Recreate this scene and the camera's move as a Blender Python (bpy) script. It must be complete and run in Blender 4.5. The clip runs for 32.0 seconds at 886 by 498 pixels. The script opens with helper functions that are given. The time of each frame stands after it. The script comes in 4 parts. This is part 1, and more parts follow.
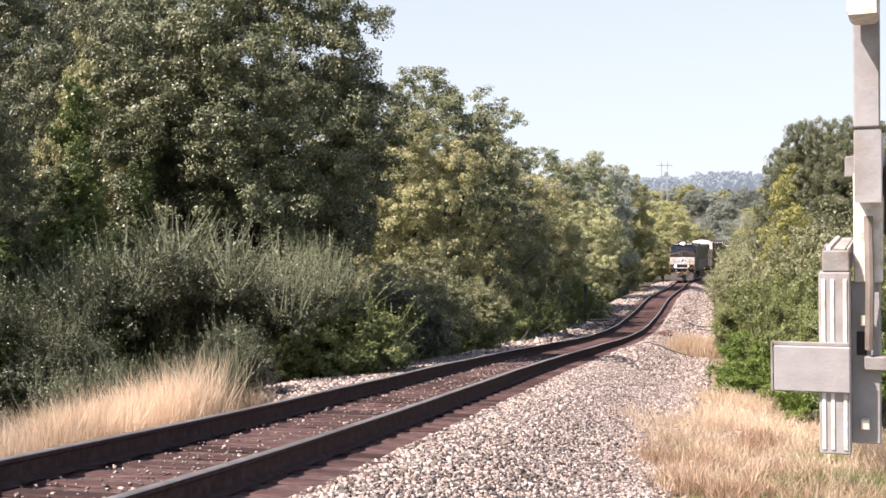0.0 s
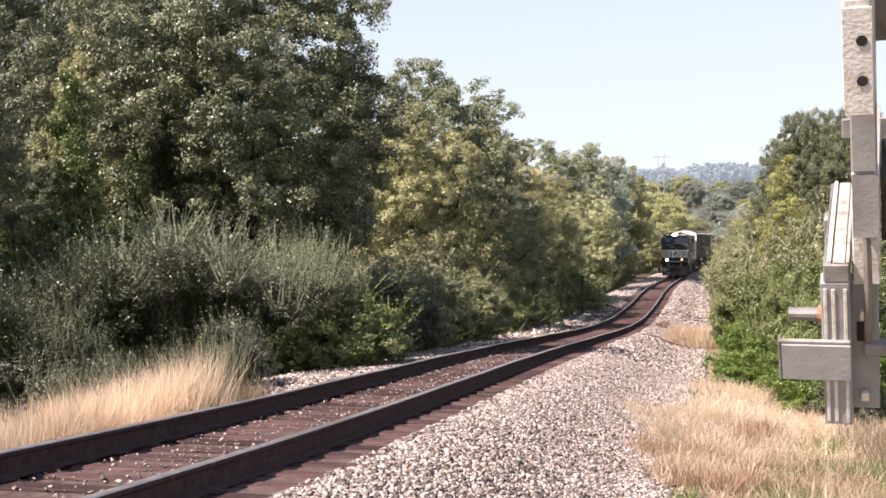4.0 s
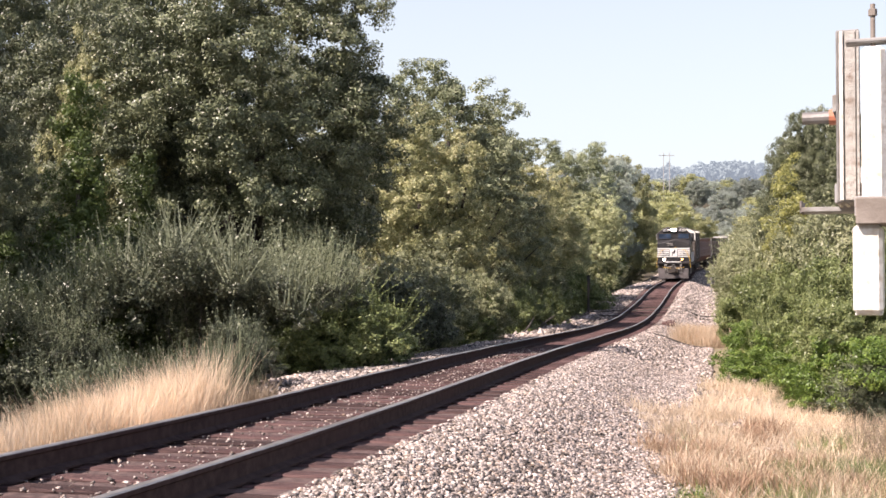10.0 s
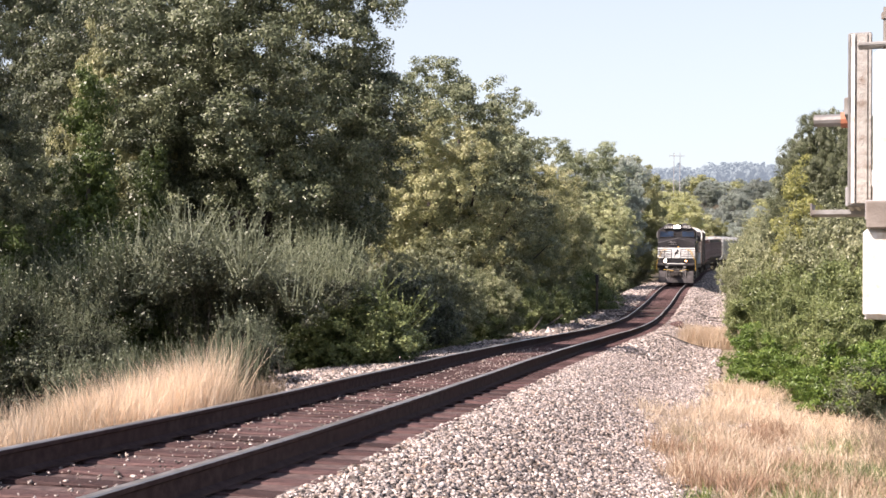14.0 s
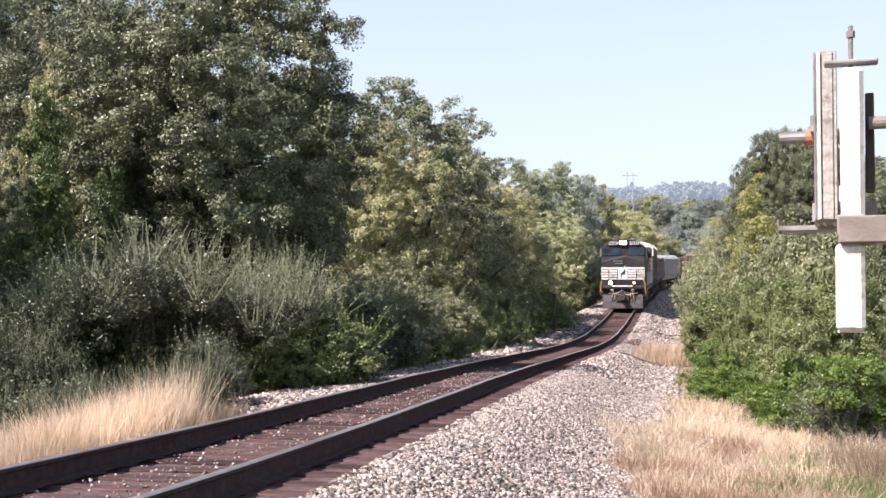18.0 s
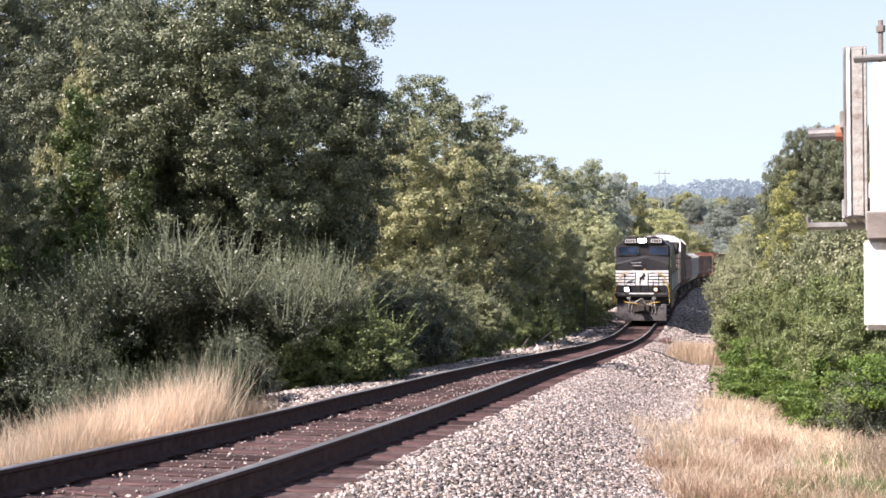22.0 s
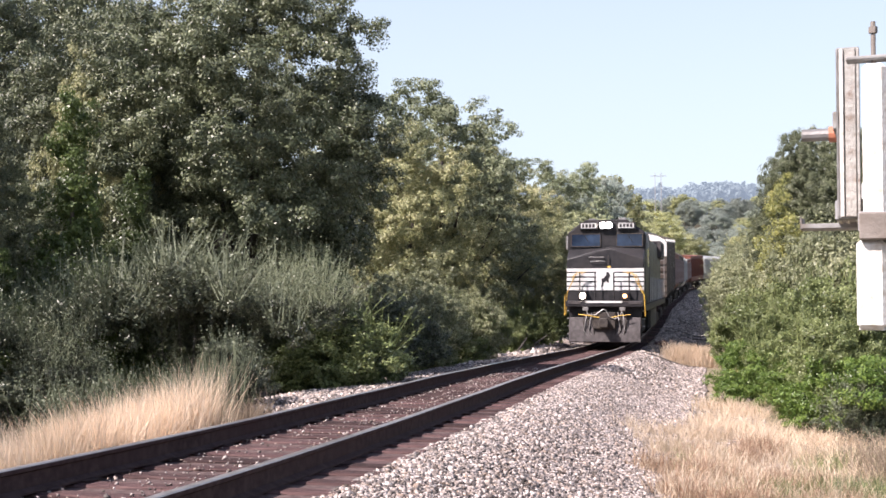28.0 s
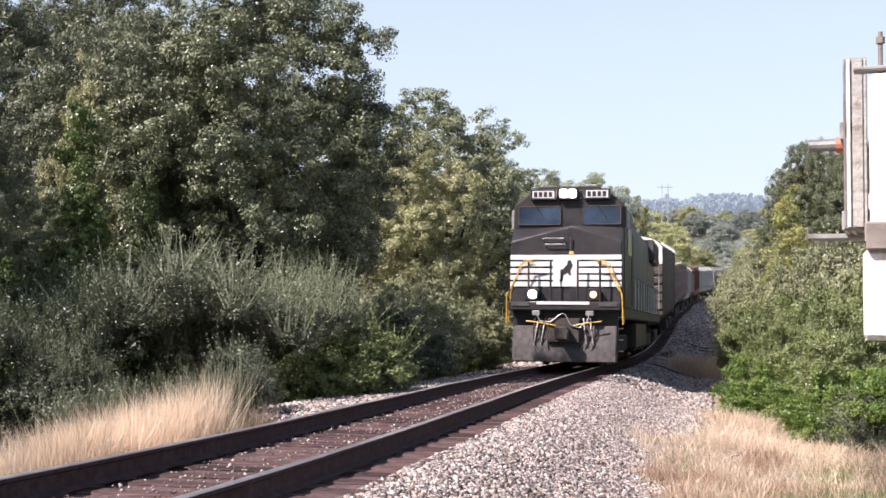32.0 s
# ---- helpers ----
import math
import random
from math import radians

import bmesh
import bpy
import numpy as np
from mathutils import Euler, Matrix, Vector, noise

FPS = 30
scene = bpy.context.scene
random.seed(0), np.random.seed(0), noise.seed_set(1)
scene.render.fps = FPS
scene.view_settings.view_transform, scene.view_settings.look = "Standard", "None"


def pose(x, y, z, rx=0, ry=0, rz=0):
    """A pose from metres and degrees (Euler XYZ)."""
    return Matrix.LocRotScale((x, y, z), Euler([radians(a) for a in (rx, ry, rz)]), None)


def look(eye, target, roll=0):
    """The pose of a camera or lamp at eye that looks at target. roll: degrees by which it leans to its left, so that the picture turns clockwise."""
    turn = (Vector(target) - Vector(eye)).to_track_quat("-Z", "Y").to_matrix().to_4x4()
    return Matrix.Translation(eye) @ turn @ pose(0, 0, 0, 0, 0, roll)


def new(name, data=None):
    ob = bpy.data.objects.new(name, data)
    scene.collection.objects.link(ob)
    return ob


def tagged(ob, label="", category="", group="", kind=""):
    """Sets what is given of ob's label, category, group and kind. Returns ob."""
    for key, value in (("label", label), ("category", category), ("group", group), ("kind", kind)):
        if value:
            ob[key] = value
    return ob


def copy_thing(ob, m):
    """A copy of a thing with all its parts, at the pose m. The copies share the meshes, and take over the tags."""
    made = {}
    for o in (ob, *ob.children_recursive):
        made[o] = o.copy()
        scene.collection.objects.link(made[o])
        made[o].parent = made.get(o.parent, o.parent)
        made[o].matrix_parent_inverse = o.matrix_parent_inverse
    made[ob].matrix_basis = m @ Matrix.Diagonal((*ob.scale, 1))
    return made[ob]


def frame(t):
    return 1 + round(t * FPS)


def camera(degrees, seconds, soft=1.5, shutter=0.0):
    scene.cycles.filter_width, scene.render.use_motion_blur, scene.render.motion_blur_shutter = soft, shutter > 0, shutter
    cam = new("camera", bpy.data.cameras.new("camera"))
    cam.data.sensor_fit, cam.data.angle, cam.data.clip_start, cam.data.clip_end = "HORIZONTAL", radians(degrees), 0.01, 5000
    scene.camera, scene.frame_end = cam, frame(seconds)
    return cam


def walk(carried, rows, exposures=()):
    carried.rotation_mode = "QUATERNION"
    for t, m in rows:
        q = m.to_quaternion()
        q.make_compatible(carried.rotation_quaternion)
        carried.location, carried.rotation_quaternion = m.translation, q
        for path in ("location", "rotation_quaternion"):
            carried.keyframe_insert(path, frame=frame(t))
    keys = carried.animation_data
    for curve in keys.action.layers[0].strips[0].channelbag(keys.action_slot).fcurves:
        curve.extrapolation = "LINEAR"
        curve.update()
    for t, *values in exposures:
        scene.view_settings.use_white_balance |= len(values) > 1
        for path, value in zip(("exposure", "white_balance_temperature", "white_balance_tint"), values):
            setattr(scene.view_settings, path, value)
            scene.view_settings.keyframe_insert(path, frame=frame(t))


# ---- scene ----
cam = camera(42.82, 32.0, soft=1.6)
EYE = 1.6
# seconds, shift right, shift up, yaw, pitch, roll
PATH = [
    (0, 0.000, 0.000, -0.027, 1.370, 0.297),
    (0.5, 0.000, 0.000, -0.314, 1.178, 0.379),
    (1, 0.000, 0.000, -0.401, 0.918, 0.283),
    (1.5, 0.000, 0.000, -0.172, 0.901, 0.197),
    (2, 0.000, 0.000, 0.056, 1.041, 0.305),
    (2.5, 0.000, 0.000, -0.084, 1.034, 0.200),
    (4.5, 0.000, 0.000, 0.356, 0.878, 0.095),
    (5, 0.000, 0.000, 0.695, 0.677, 0.078),
    (5.5, 0.000, 0.000, 0.970, 0.606, -0.057),
    (6, 0.000, 0.000, 1.128, 0.384, -0.162),
    (6.5, 0.000, 0.000, 0.905, 0.744, -0.014),
    (7, 0.000, 0.000, 0.681, 0.904, 0.085),
    (7.5, 0.000, 0.000, 0.500, 0.990, 0.051),
    (8, 0.000, 0.000, 0.339, 0.961, 0.202),
    (8.5, 0.000, 0.000, 0.090, 0.975, 0.167),
    (9, 0.000, 0.000, 0.000, 1.088, 0.000),
    (9.5, 0.000, 0.000, -0.044, 1.083, -0.022),
    (10, 0.000, 0.000, -0.156, 0.959, -0.154),
    (10.5, 0.000, 0.018, -0.420, 0.868, 0.057),
    (11, 0.004, 0.009, -0.641, 0.766, 0.262),
    (11.5, 0.005, 0.007, -0.915, 0.496, 0.230),
    (12, 0.007, 0.004, -0.926, 0.556, 0.382),
    (12.5, 0.003, -0.003, -0.973, 0.760, 0.395),
    (13, 0.000, 0.000, -0.940, 0.681, 0.399),
    (13.5, 0.001, 0.002, -0.756, 0.676, 0.462),
    (15.5, -0.026, 0.007, -0.337, 2.114, 0.446),
    (16, -0.119, -0.005, 0.391, 2.307, -0.037),
    (16.5, -0.127, -0.005, 2.336, 2.409, 0.076),
    (17, -0.112, -0.010, 2.274, 2.357, 0.139),
    (17.5, -0.097, -0.011, 2.051, 2.222, 0.182),
    (18, -0.088, -0.008, 1.643, 1.909, -0.004),
    (18.5, -0.066, -0.009, 0.442, 1.479, -0.445),
    (19, -0.056, -0.011, -0.385, 1.117, -0.155),
    (19.5, -0.059, -0.015, -0.305, 1.112, -0.038),
    (20, -0.063, -0.010, -0.119, 1.401, -0.009),
    (20.5, -0.066, -0.022, 0.106, 1.518, 0.109),
    (21, -0.061, -0.017, 0.142, 1.748, 0.179),
    (21.5, -0.062, -0.017, 0.147, 1.756, 0.285),
    (22, -0.062, -0.015, 0.071, 1.798, 0.112),
    (22.5, -0.060, -0.018, -0.113, 1.952, 0.026),
    (23, -0.056, -0.013, -0.079, 2.233, -0.050),
    (23.5, -0.058, -0.010, 0.018, 2.552, -0.176),
    (24, -0.057, -0.019, 0.166, 2.678, -0.164),
    (24.5, -0.053, -0.019, 0.008, 2.642, -0.164),
    (25, -0.054, -0.020, 0.134, 2.529, -0.191),
    (25.5, -0.048, -0.019, 0.197, 2.211, -0.336),
    (27.5, -0.053, -0.022, 0.444, 1.661, -0.067),
    (28, -0.050, -0.022, 0.261, 1.963, -0.026),
    (28.5, -0.053, -0.018, 0.093, 2.086, 0.014),
    (29, -0.053, -0.011, 0.167, 2.163, -0.049),
    (29.5, -0.055, -0.010, 0.223, 2.359, -0.133),
    (30, -0.054, -0.017, 0.570, 2.476, -0.056),
    (30.5, -0.064, -0.023, 0.746, 2.353, 0.089),
    (31, -0.052, -0.018, 0.522, 1.915, -0.025),
    (31.5, -0.053, -0.023, 0.328, 1.983, 0.064),
    (32, -0.047, -0.031, -0.072, 2.470, 0.296),
]

walk(cam, [(t, pose(dx, 0, EYE + dz, 90 + p, 0, -yaw) @ pose(0, 0, 0, 0, 0, r)) for t, dx, dz, yaw, p, r in PATH],
     exposures=[(0, 1.03, 6950, 23), (13.5, 1.03, 6900, 23), (15.5, 1.02, 6550, 21.5), (29.5, 1.0, 6400, 22), (31, 0.95, 6400, 22), (32, 0.95, 6400, 22)])

# ---- light ----
SUN_AZ, SUN_EL = radians(-122), radians(47)    # azimuth from +y, clockwise
world = bpy.data.worlds.new("sky")
scene.world = world
world.use_nodes = True
wn = world.node_tree
sky = wn.nodes.new("ShaderNodeTexSky")
sky.sky_type, sky.sun_disc = "NISHITA", False
sky.sun_elevation, sky.sun_rotation = SUN_EL, SUN_AZ
sky.altitude, sky.air_density, sky.dust_density, sky.ozone_density = 100, 1.15, 1.5, 0.6
wn.nodes["Background"].inputs[1].default_value = 0.092
veil = wn.nodes.new("ShaderNodeMixRGB")    # pale haze along the horizon, thinning with height
veil.inputs[2].default_value = (4.65, 5.6, 6.05, 1)
way_up, split, thin = wn.nodes.new("ShaderNodeTexCoord"), wn.nodes.new("ShaderNodeSeparateXYZ"), wn.nodes.new("ShaderNodeMapRange")
thin.interpolation_type = "SMOOTHSTEP"
thin.inputs[1].default_value, thin.inputs[2].default_value, thin.inputs[3].default_value, thin.inputs[4].default_value = 0.1, 0.75, 0.72, 0.0
wn.links.new(way_up.outputs["Generated"], split.inputs[0])
wn.links.new(split.outputs[2], thin.inputs[0])
wn.links.new(thin.outputs[0], veil.inputs[0])
wn.links.new(sky.outputs[0], veil.inputs[1])
wn.links.new(veil.outputs[0], wn.nodes["Background"].inputs[0])
sun = new("sun", bpy.data.lights.new("sun", "SUN"))
sun.data.energy, sun.data.angle, sun.data.color = 5.3, radians(0.6), (1.0, 0.94, 0.85)
sun_dir = Vector((math.sin(SUN_AZ) * math.cos(SUN_EL), math.cos(SUN_AZ) * math.cos(SUN_EL), math.sin(SUN_EL)))
sun.matrix_world = look(sun_dir * 100, (0, 0, 0))


# ---- materials ----
def mat(name, c1, c2, scale=8.0, rough=0.75, metal=0.0, bump=0.15, fine=60.0, c3=None, big=0.7, stretch=(1, 1, 1), island=0.0, obj=0.0, spec=0.35):
    """Two scales of noise: grain between c1 and c2, larger stains towards c3; island/obj vary brightness piece by piece."""
    m = bpy.data.materials.new(name)
    m.use_nodes = True
    n, l = m.node_tree.nodes, m.node_tree.links
    b = n["Principled BSDF"]
    b.inputs["Metallic"].default_value = metal
    b.inputs["Specular IOR Level"].default_value = spec
    tc = n.new("ShaderNodeTexCoord")
    mp = n.new("ShaderNodeMapping")
    mp.inputs["Scale"].default_value = stretch
    l.new(tc.outputs["Object"], mp.inputs[0])
    def tex(s, detail):
        t = n.new("ShaderNodeTexNoise")
        t.inputs["Scale"].default_value, t.inputs["Detail"].default_value = s, detail
        l.new(mp.outputs[0], t.inputs["Vector"])
        return t
    a, g, k = tex(scale, 5), tex(big, 3), tex(fine, 3)
    r1 = n.new("ShaderNodeValToRGB")
    r1.color_ramp.elements[0].position, r1.color_ramp.elements[1].position = 0.35, 0.65
    r1.color_ramp.elements[0].color, r1.color_ramp.elements[1].color = (*c1, 1), (*c2, 1)
    l.new(a.outputs[0], r1.inputs[0])
    mx = n.new("ShaderNodeMixRGB")
    mx.inputs[2].default_value = (*(c3 or [v * 0.6 for v in c1]), 1)
    r2 = n.new("ShaderNodeMapRange")
    r2.inputs[1].default_value, r2.inputs[2].default_value, r2.inputs[4].default_value = 0.48, 0.72, 0.75
    l.new(g.outputs[0], r2.inputs[0])
    l.new(r2.outputs[0], mx.inputs[0])
    l.new(r1.outputs[0], mx.inputs[1])
    col = mx.outputs[0]
    for amount, node, sock in ((island, "ShaderNodeNewGeometry", "Random Per Island"), (obj, "ShaderNodeObjectInfo", "Random")):
        if amount:
            src = n.new(node)
            mr = n.new("ShaderNodeMapRange")
            mr.inputs[3].default_value, mr.inputs[4].default_value = 1 - amount, 1 + amount
            l.new(src.outputs[sock], mr.inputs[0])
            hv = n.new("ShaderNodeHueSaturation")
            l.new(mr.outputs[0], hv.inputs["Value"])
            l.new(col, hv.inputs["Color"])
            col = hv.outputs[0]
    l.new(col, b.inputs["Base Color"])
    rr = n.new("ShaderNodeMapRange")
    rr.inputs[3].default_value, rr.inputs[4].default_value = max(0.05, rough - 0.12), min(1, rough + 0.12)
    l.new(a.outputs[0], rr.inputs[0])
    l.new(rr.outputs[0], b.inputs["Roughness"])
    if bump:
        bp = n.new("ShaderNodeBump")
        bp.inputs["Strength"].default_value, bp.inputs["Distance"].default_value = bump, 0.02
        l.new(k.outputs[0], bp.inputs["Height"])
        l.new(bp.outputs[0], b.inputs["Normal"])
    return m


def leaf_mat(name, cols, through_light=0.3, rough=0.42, gloss=0.4):
    m = bpy.data.materials.new(name)
    m.use_nodes = True
    n, l = m.node_tree.nodes, m.node_tree.links
    b, out = n["Principled BSDF"], n["Material Output"]
    g = n.new("ShaderNodeNewGeometry")
    ob = n.new("ShaderNodeObjectInfo")
    tc = n.new("ShaderNodeTexCoord")
    t = n.new("ShaderNodeTexNoise")
    t.inputs["Scale"].default_value = 0.9
    l.new(tc.outputs["Object"], t.inputs["Vector"])
    mixv = n.new("ShaderNodeMath")
    mixv.operation = "MULTIPLY_ADD"
    mixv.inputs[1].default_value = 0.4
    l.new(g.outputs["Random Per Island"], mixv.inputs[0])
    sc = n.new("ShaderNodeMath")
    sc.operation = "MULTIPLY"
    sc.inputs[1].default_value = 0.62
    l.new(t.outputs[0], sc.inputs[0])
    l.new(sc.outputs[0], mixv.inputs[2])
    r = n.new("ShaderNodeValToRGB")
    e = r.color_ramp.elements
    e[0].position, e[1].position = 0.1, 0.9
    e[0].color, e[1].color = (*cols[0], 1), (*cols[-1], 1)
    for i, c in enumerate(cols[1:-1]):
        q = e.new(0.1 + 0.8 * (i + 1) / (len(cols) - 1))
        q.color = (*c, 1)
    l.new(mixv.outputs[0], r.inputs[0])
    hv = n.new("ShaderNodeHueSaturation")
    mr = n.new("ShaderNodeMapRange")
    mr.inputs[3].default_value, mr.inputs[4].default_value = 0.8, 1.2
    l.new(ob.outputs["Random"], mr.inputs[0])
    l.new(mr.outputs[0], hv.inputs["Value"])
    l.new(r.outputs[0], hv.inputs["Color"])
    l.new(hv.outputs[0], b.inputs["Base Color"])
    b.inputs["Roughness"].default_value = rough
    b.inputs["Specular IOR Level"].default_value = gloss
    tr = n.new("ShaderNodeBsdfTranslucent")
    l.new(hv.outputs[0], tr.inputs[0])
    ms = n.new("ShaderNodeMixShader")
    ms.inputs[0].default_value = through_light
    l.new(b.outputs[0], ms.inputs[1])
    l.new(tr.outputs[0], ms.inputs[2])
    l.new(ms.outputs[0], out.inputs[0])
    return m


def glow(name, color, strength):
    m = bpy.data.materials.new(name)
    m.use_nodes = True
    b = m.node_tree.nodes["Principled BSDF"]
    b.inputs["Base Color"].default_value = (*color, 1)
    b.inputs["Emission Color"].default_value = (*color, 1)
    b.inputs["Emission Strength"].default_value = strength
    return m


M_DARK_GROUND = mat("dark_brown_ground", (0.035, 0.028, 0.018), (0.075, 0.06, 0.036), 6.0, 0.95, bump=0.6, fine=30, c3=(0.045, 0.05, 0.02))
M_GROUND = mat("dry_soil", (0.30, 0.235, 0.165), (0.19, 0.155, 0.10), 9.0, 0.95, bump=0.4, fine=30, c3=(0.08, 0.09, 0.035))
M_BALLAST_BED = mat("ballast_bed", (0.065, 0.056, 0.052), (0.25, 0.226, 0.21), 14.0, 0.95, bump=1.0, fine=25, c3=(0.14, 0.11, 0.095))
M_TRACK_DIRT = mat("brown_track_dirt", (0.055, 0.035, 0.033), (0.125, 0.085, 0.077), 16.0, 0.95, bump=0.7, fine=40, c3=(0.085, 0.047, 0.045))
M_STONE = mat("ballast_stone", (0.125, 0.103, 0.095), (0.44, 0.389, 0.360), 30.0, 0.9, bump=0.3, c3=(0.27, 0.19, 0.135), island=0.8, big=11.0)
M_TIE = mat("creosoted_timber", (0.036, 0.021, 0.021), (0.12, 0.074, 0.069), 9.0, 0.88, bump=0.8, fine=26, c3=(0.07, 0.036, 0.036), stretch=(0.5, 9, 9), obj=0.45, spec=0.2)
M_RAIL = mat("rusty_rail", (0.05, 0.033, 0.031), (0.08, 0.054, 0.05), 12.0, 0.9, bump=0.2, c3=(0.065, 0.04, 0.038), spec=0.05)
M_RAILTOP = mat("polished_rail_head", (0.34, 0.31, 0.29), (0.44, 0.41, 0.39), 9.0, 0.42, 0.8, bump=0.05, c3=(0.24, 0.2, 0.18))
M_BARK = mat("bark", (0.04, 0.033, 0.028), (0.1, 0.085, 0.075), 10.0, 0.95, bump=0.7, fine=25, stretch=(1, 1, 0.25))
L_OAK = leaf_mat("oak_leaf", [(0.021, 0.027, 0.013), (0.059, 0.071, 0.036), (0.149, 0.167, 0.089), (0.284, 0.299, 0.181)], 0.08)
L_GREY = leaf_mat("grey_green_leaf", [(0.051, 0.062, 0.032), (0.154, 0.178, 0.096), (0.294, 0.324, 0.189), (0.504, 0.524, 0.335)], 0.15)
L_SHRUB = leaf_mat("sage_shrub_leaf", [(0.011, 0.013, 0.007), (0.033, 0.038, 0.021), (0.087, 0.098, 0.058), (0.197, 0.205, 0.139)], 0.06)
L_MIXED = leaf_mat("mixed_green_leaf", [(0.029, 0.040, 0.015), (0.090, 0.118, 0.040), (0.211, 0.247, 0.094), (0.371, 0.386, 0.194)], 0.18)
L_OLIVE = leaf_mat("olive_leaf", [(0.085, 0.093, 0.043), (0.218, 0.230, 0.103), (0.390, 0.379, 0.190), (0.570, 0.513, 0.311)], 0.18)
L_YELLOW = leaf_mat("yellowing_leaf", [(0.125, 0.163, 0.050), (0.280, 0.296, 0.100), (0.440, 0.428, 0.150), (0.562, 0.525, 0.188)], 0.4)
L_THICKET = leaf_mat("dusty_green_leaf", [(0.050, 0.060, 0.028), (0.145, 0.160, 0.080), (0.290, 0.302, 0.170), (0.485, 0.475, 0.300)], 0.15)
# next three: haze put into the leaf colour of the farther trees
L_WOODS = leaf_mat("haze_paled_woods_leaf", [(0.121, 0.139, 0.069), (0.270, 0.296, 0.154), (0.457, 0.462, 0.266), (0.642, 0.628, 0.425)], 0.3)
L_HAZE_TINT = leaf_mat("haze_tinted_woods_leaf", [(0.300, 0.318, 0.170), (0.435, 0.450, 0.250), (0.535, 0.535, 0.320), (0.600, 0.590, 0.410)], 0.65, 0.8, 0.1)
L_HAZE_TINT_GREY = leaf_mat("haze_tinted_grey_woods_leaf", [(0.324, 0.360, 0.307), (0.396, 0.432, 0.378), (0.444, 0.480, 0.425), (0.504, 0.528, 0.472)], 0.72, 0.8, 0.1)
L_SPRIG = leaf_mat("pale_grey_sprig", [(0.057, 0.067, 0.039), (0.141, 0.159, 0.098), (0.268, 0.298, 0.188)], 0.1)
L_GREEN = leaf_mat("fresh_green_leaf", [(0.022, 0.041, 0.008), (0.065, 0.114, 0.021), (0.160, 0.234, 0.048), (0.331, 0.337, 0.118)], 0.22)
L_CEDAR = leaf_mat("cedar_leaf", [(0.025, 0.038, 0.011), (0.060, 0.088, 0.022), (0.129, 0.171, 0.051)], 0.3)
L_STRAW = leaf_mat("straw", [(0.36, 0.265, 0.18), (0.6, 0.47, 0.335), (0.76, 0.62, 0.47), (0.85, 0.73, 0.59)], 0.42, 0.7)
L_DRYWEED = leaf_mat("dry_weed", [(0.15, 0.11, 0.08), (0.26, 0.20, 0.14), (0.33, 0.27, 0.2)], 0.2, 0.8)
L_RED_GRASS = leaf_mat("reddish_grass", [(0.163, 0.098, 0.062), (0.312, 0.206, 0.138), (0.500, 0.362, 0.250)], 0.3, 0.7)


# ---- mesh tools ----
def part(name, bm, material, parent=None, label="", smooth=False, edge=0.0):
    if edge:
        bmesh.ops.bevel(bm, geom=list(bm.edges), offset=edge, segments=1, affect="EDGES", clamp_overlap=True)
    me = bpy.data.meshes.new(name)
    bm.to_mesh(me)
    bm.free()
    for p in me.polygons:
        p.use_smooth = smooth
    me.materials.append(material)
    ob = new(name, me)
    ob.parent = parent
    return tagged(ob, label)


def box(x0, x1, y0, y1, z0, z1, bm=None):
    bm = bm or bmesh.new()
    v = [bm.verts.new((x, y, z)) for x in (x0, x1) for y in (y0, y1) for z in (z0, z1)]
    for f in ((0, 1, 3, 2), (4, 6, 7, 5), (0, 4, 5, 1), (2, 3, 7, 6), (0, 2, 6, 4), (1, 5, 7, 3)):
        bm.faces.new([v[i] for i in f])
    return bm


def prism(outline, axis, a, b, bm=None):
    """An outline of 2D points pushed along an axis from a to b; axis y: points are (x, z), axis x: (y, z)."""
    bm = bm or bmesh.new()
    def at(p, d):
        return (p[0], d, p[1]) if axis == "y" else (d, p[0], p[1]) if axis == "x" else (p[0], p[1], d)
    lo = [bm.verts.new(at(p, a)) for p in outline]
    hi = [bm.verts.new(at(p, b)) for p in outline]
    n = len(outline)
    bm.faces.new(lo)
    bm.faces.new(hi[::-1])
    for i in range(n):
        bm.faces.new((lo[i], hi[i], hi[(i + 1) % n], lo[(i + 1) % n]))
    bmesh.ops.recalc_face_normals(bm, faces=list(bm.faces))
    return bm


def tube(points, r, bm=None, sides=8, r_end=None):
    bm = bm or bmesh.new()
    pts = [Vector(p) for p in points]
    rings = []
    for i, p in enumerate(pts):
        d = (pts[min(i + 1, len(pts) - 1)] - pts[max(i - 1, 0)]).normalized()
        a = d.orthogonal().normalized() if abs(d.z) > 0.9 else d.cross(Vector((0, 0, 1))).normalized()
        b = d.cross(a)
        rr = r if r_end is None else r + (r_end - r) * i / (len(pts) - 1)
        rings.append([bm.verts.new(p + (a * math.cos(t) + b * math.sin(t)) * rr) for t in [2 * math.pi * k / sides for k in range(sides)]])
    for q, w in zip(rings, rings[1:]):
        for k in range(sides):
            bm.faces.new((q[k], q[(k + 1) % sides], w[(k + 1) % sides], w[k]))
    bm.faces.new(rings[0][::-1])
    bm.faces.new(rings[-1])
    bmesh.ops.recalc_face_normals(bm, faces=list(bm.faces))
    return bm


def cyl(x, y, z, r, length, axis="x", sides=16, bm=None):
    d = {"x": (length / 2, 0, 0), "y": (0, length / 2, 0), "z": (0, 0, length / 2)}[axis]
    c = Vector((x, y, z))
    return tube([c - Vector(d), c + Vector(d)], r, bm, sides)


def thing(name, label, category, group="", kind=""):
    return tagged(new(name), label, category, group, kind)


def quads_mesh(name, corners, material, parent=None, smooth=False):
    """Many loose quads at once: corners is an array (n, 4, 3)."""
    n = len(corners)
    me = bpy.data.meshes.new(name)
    me.vertices.add(n * 4)
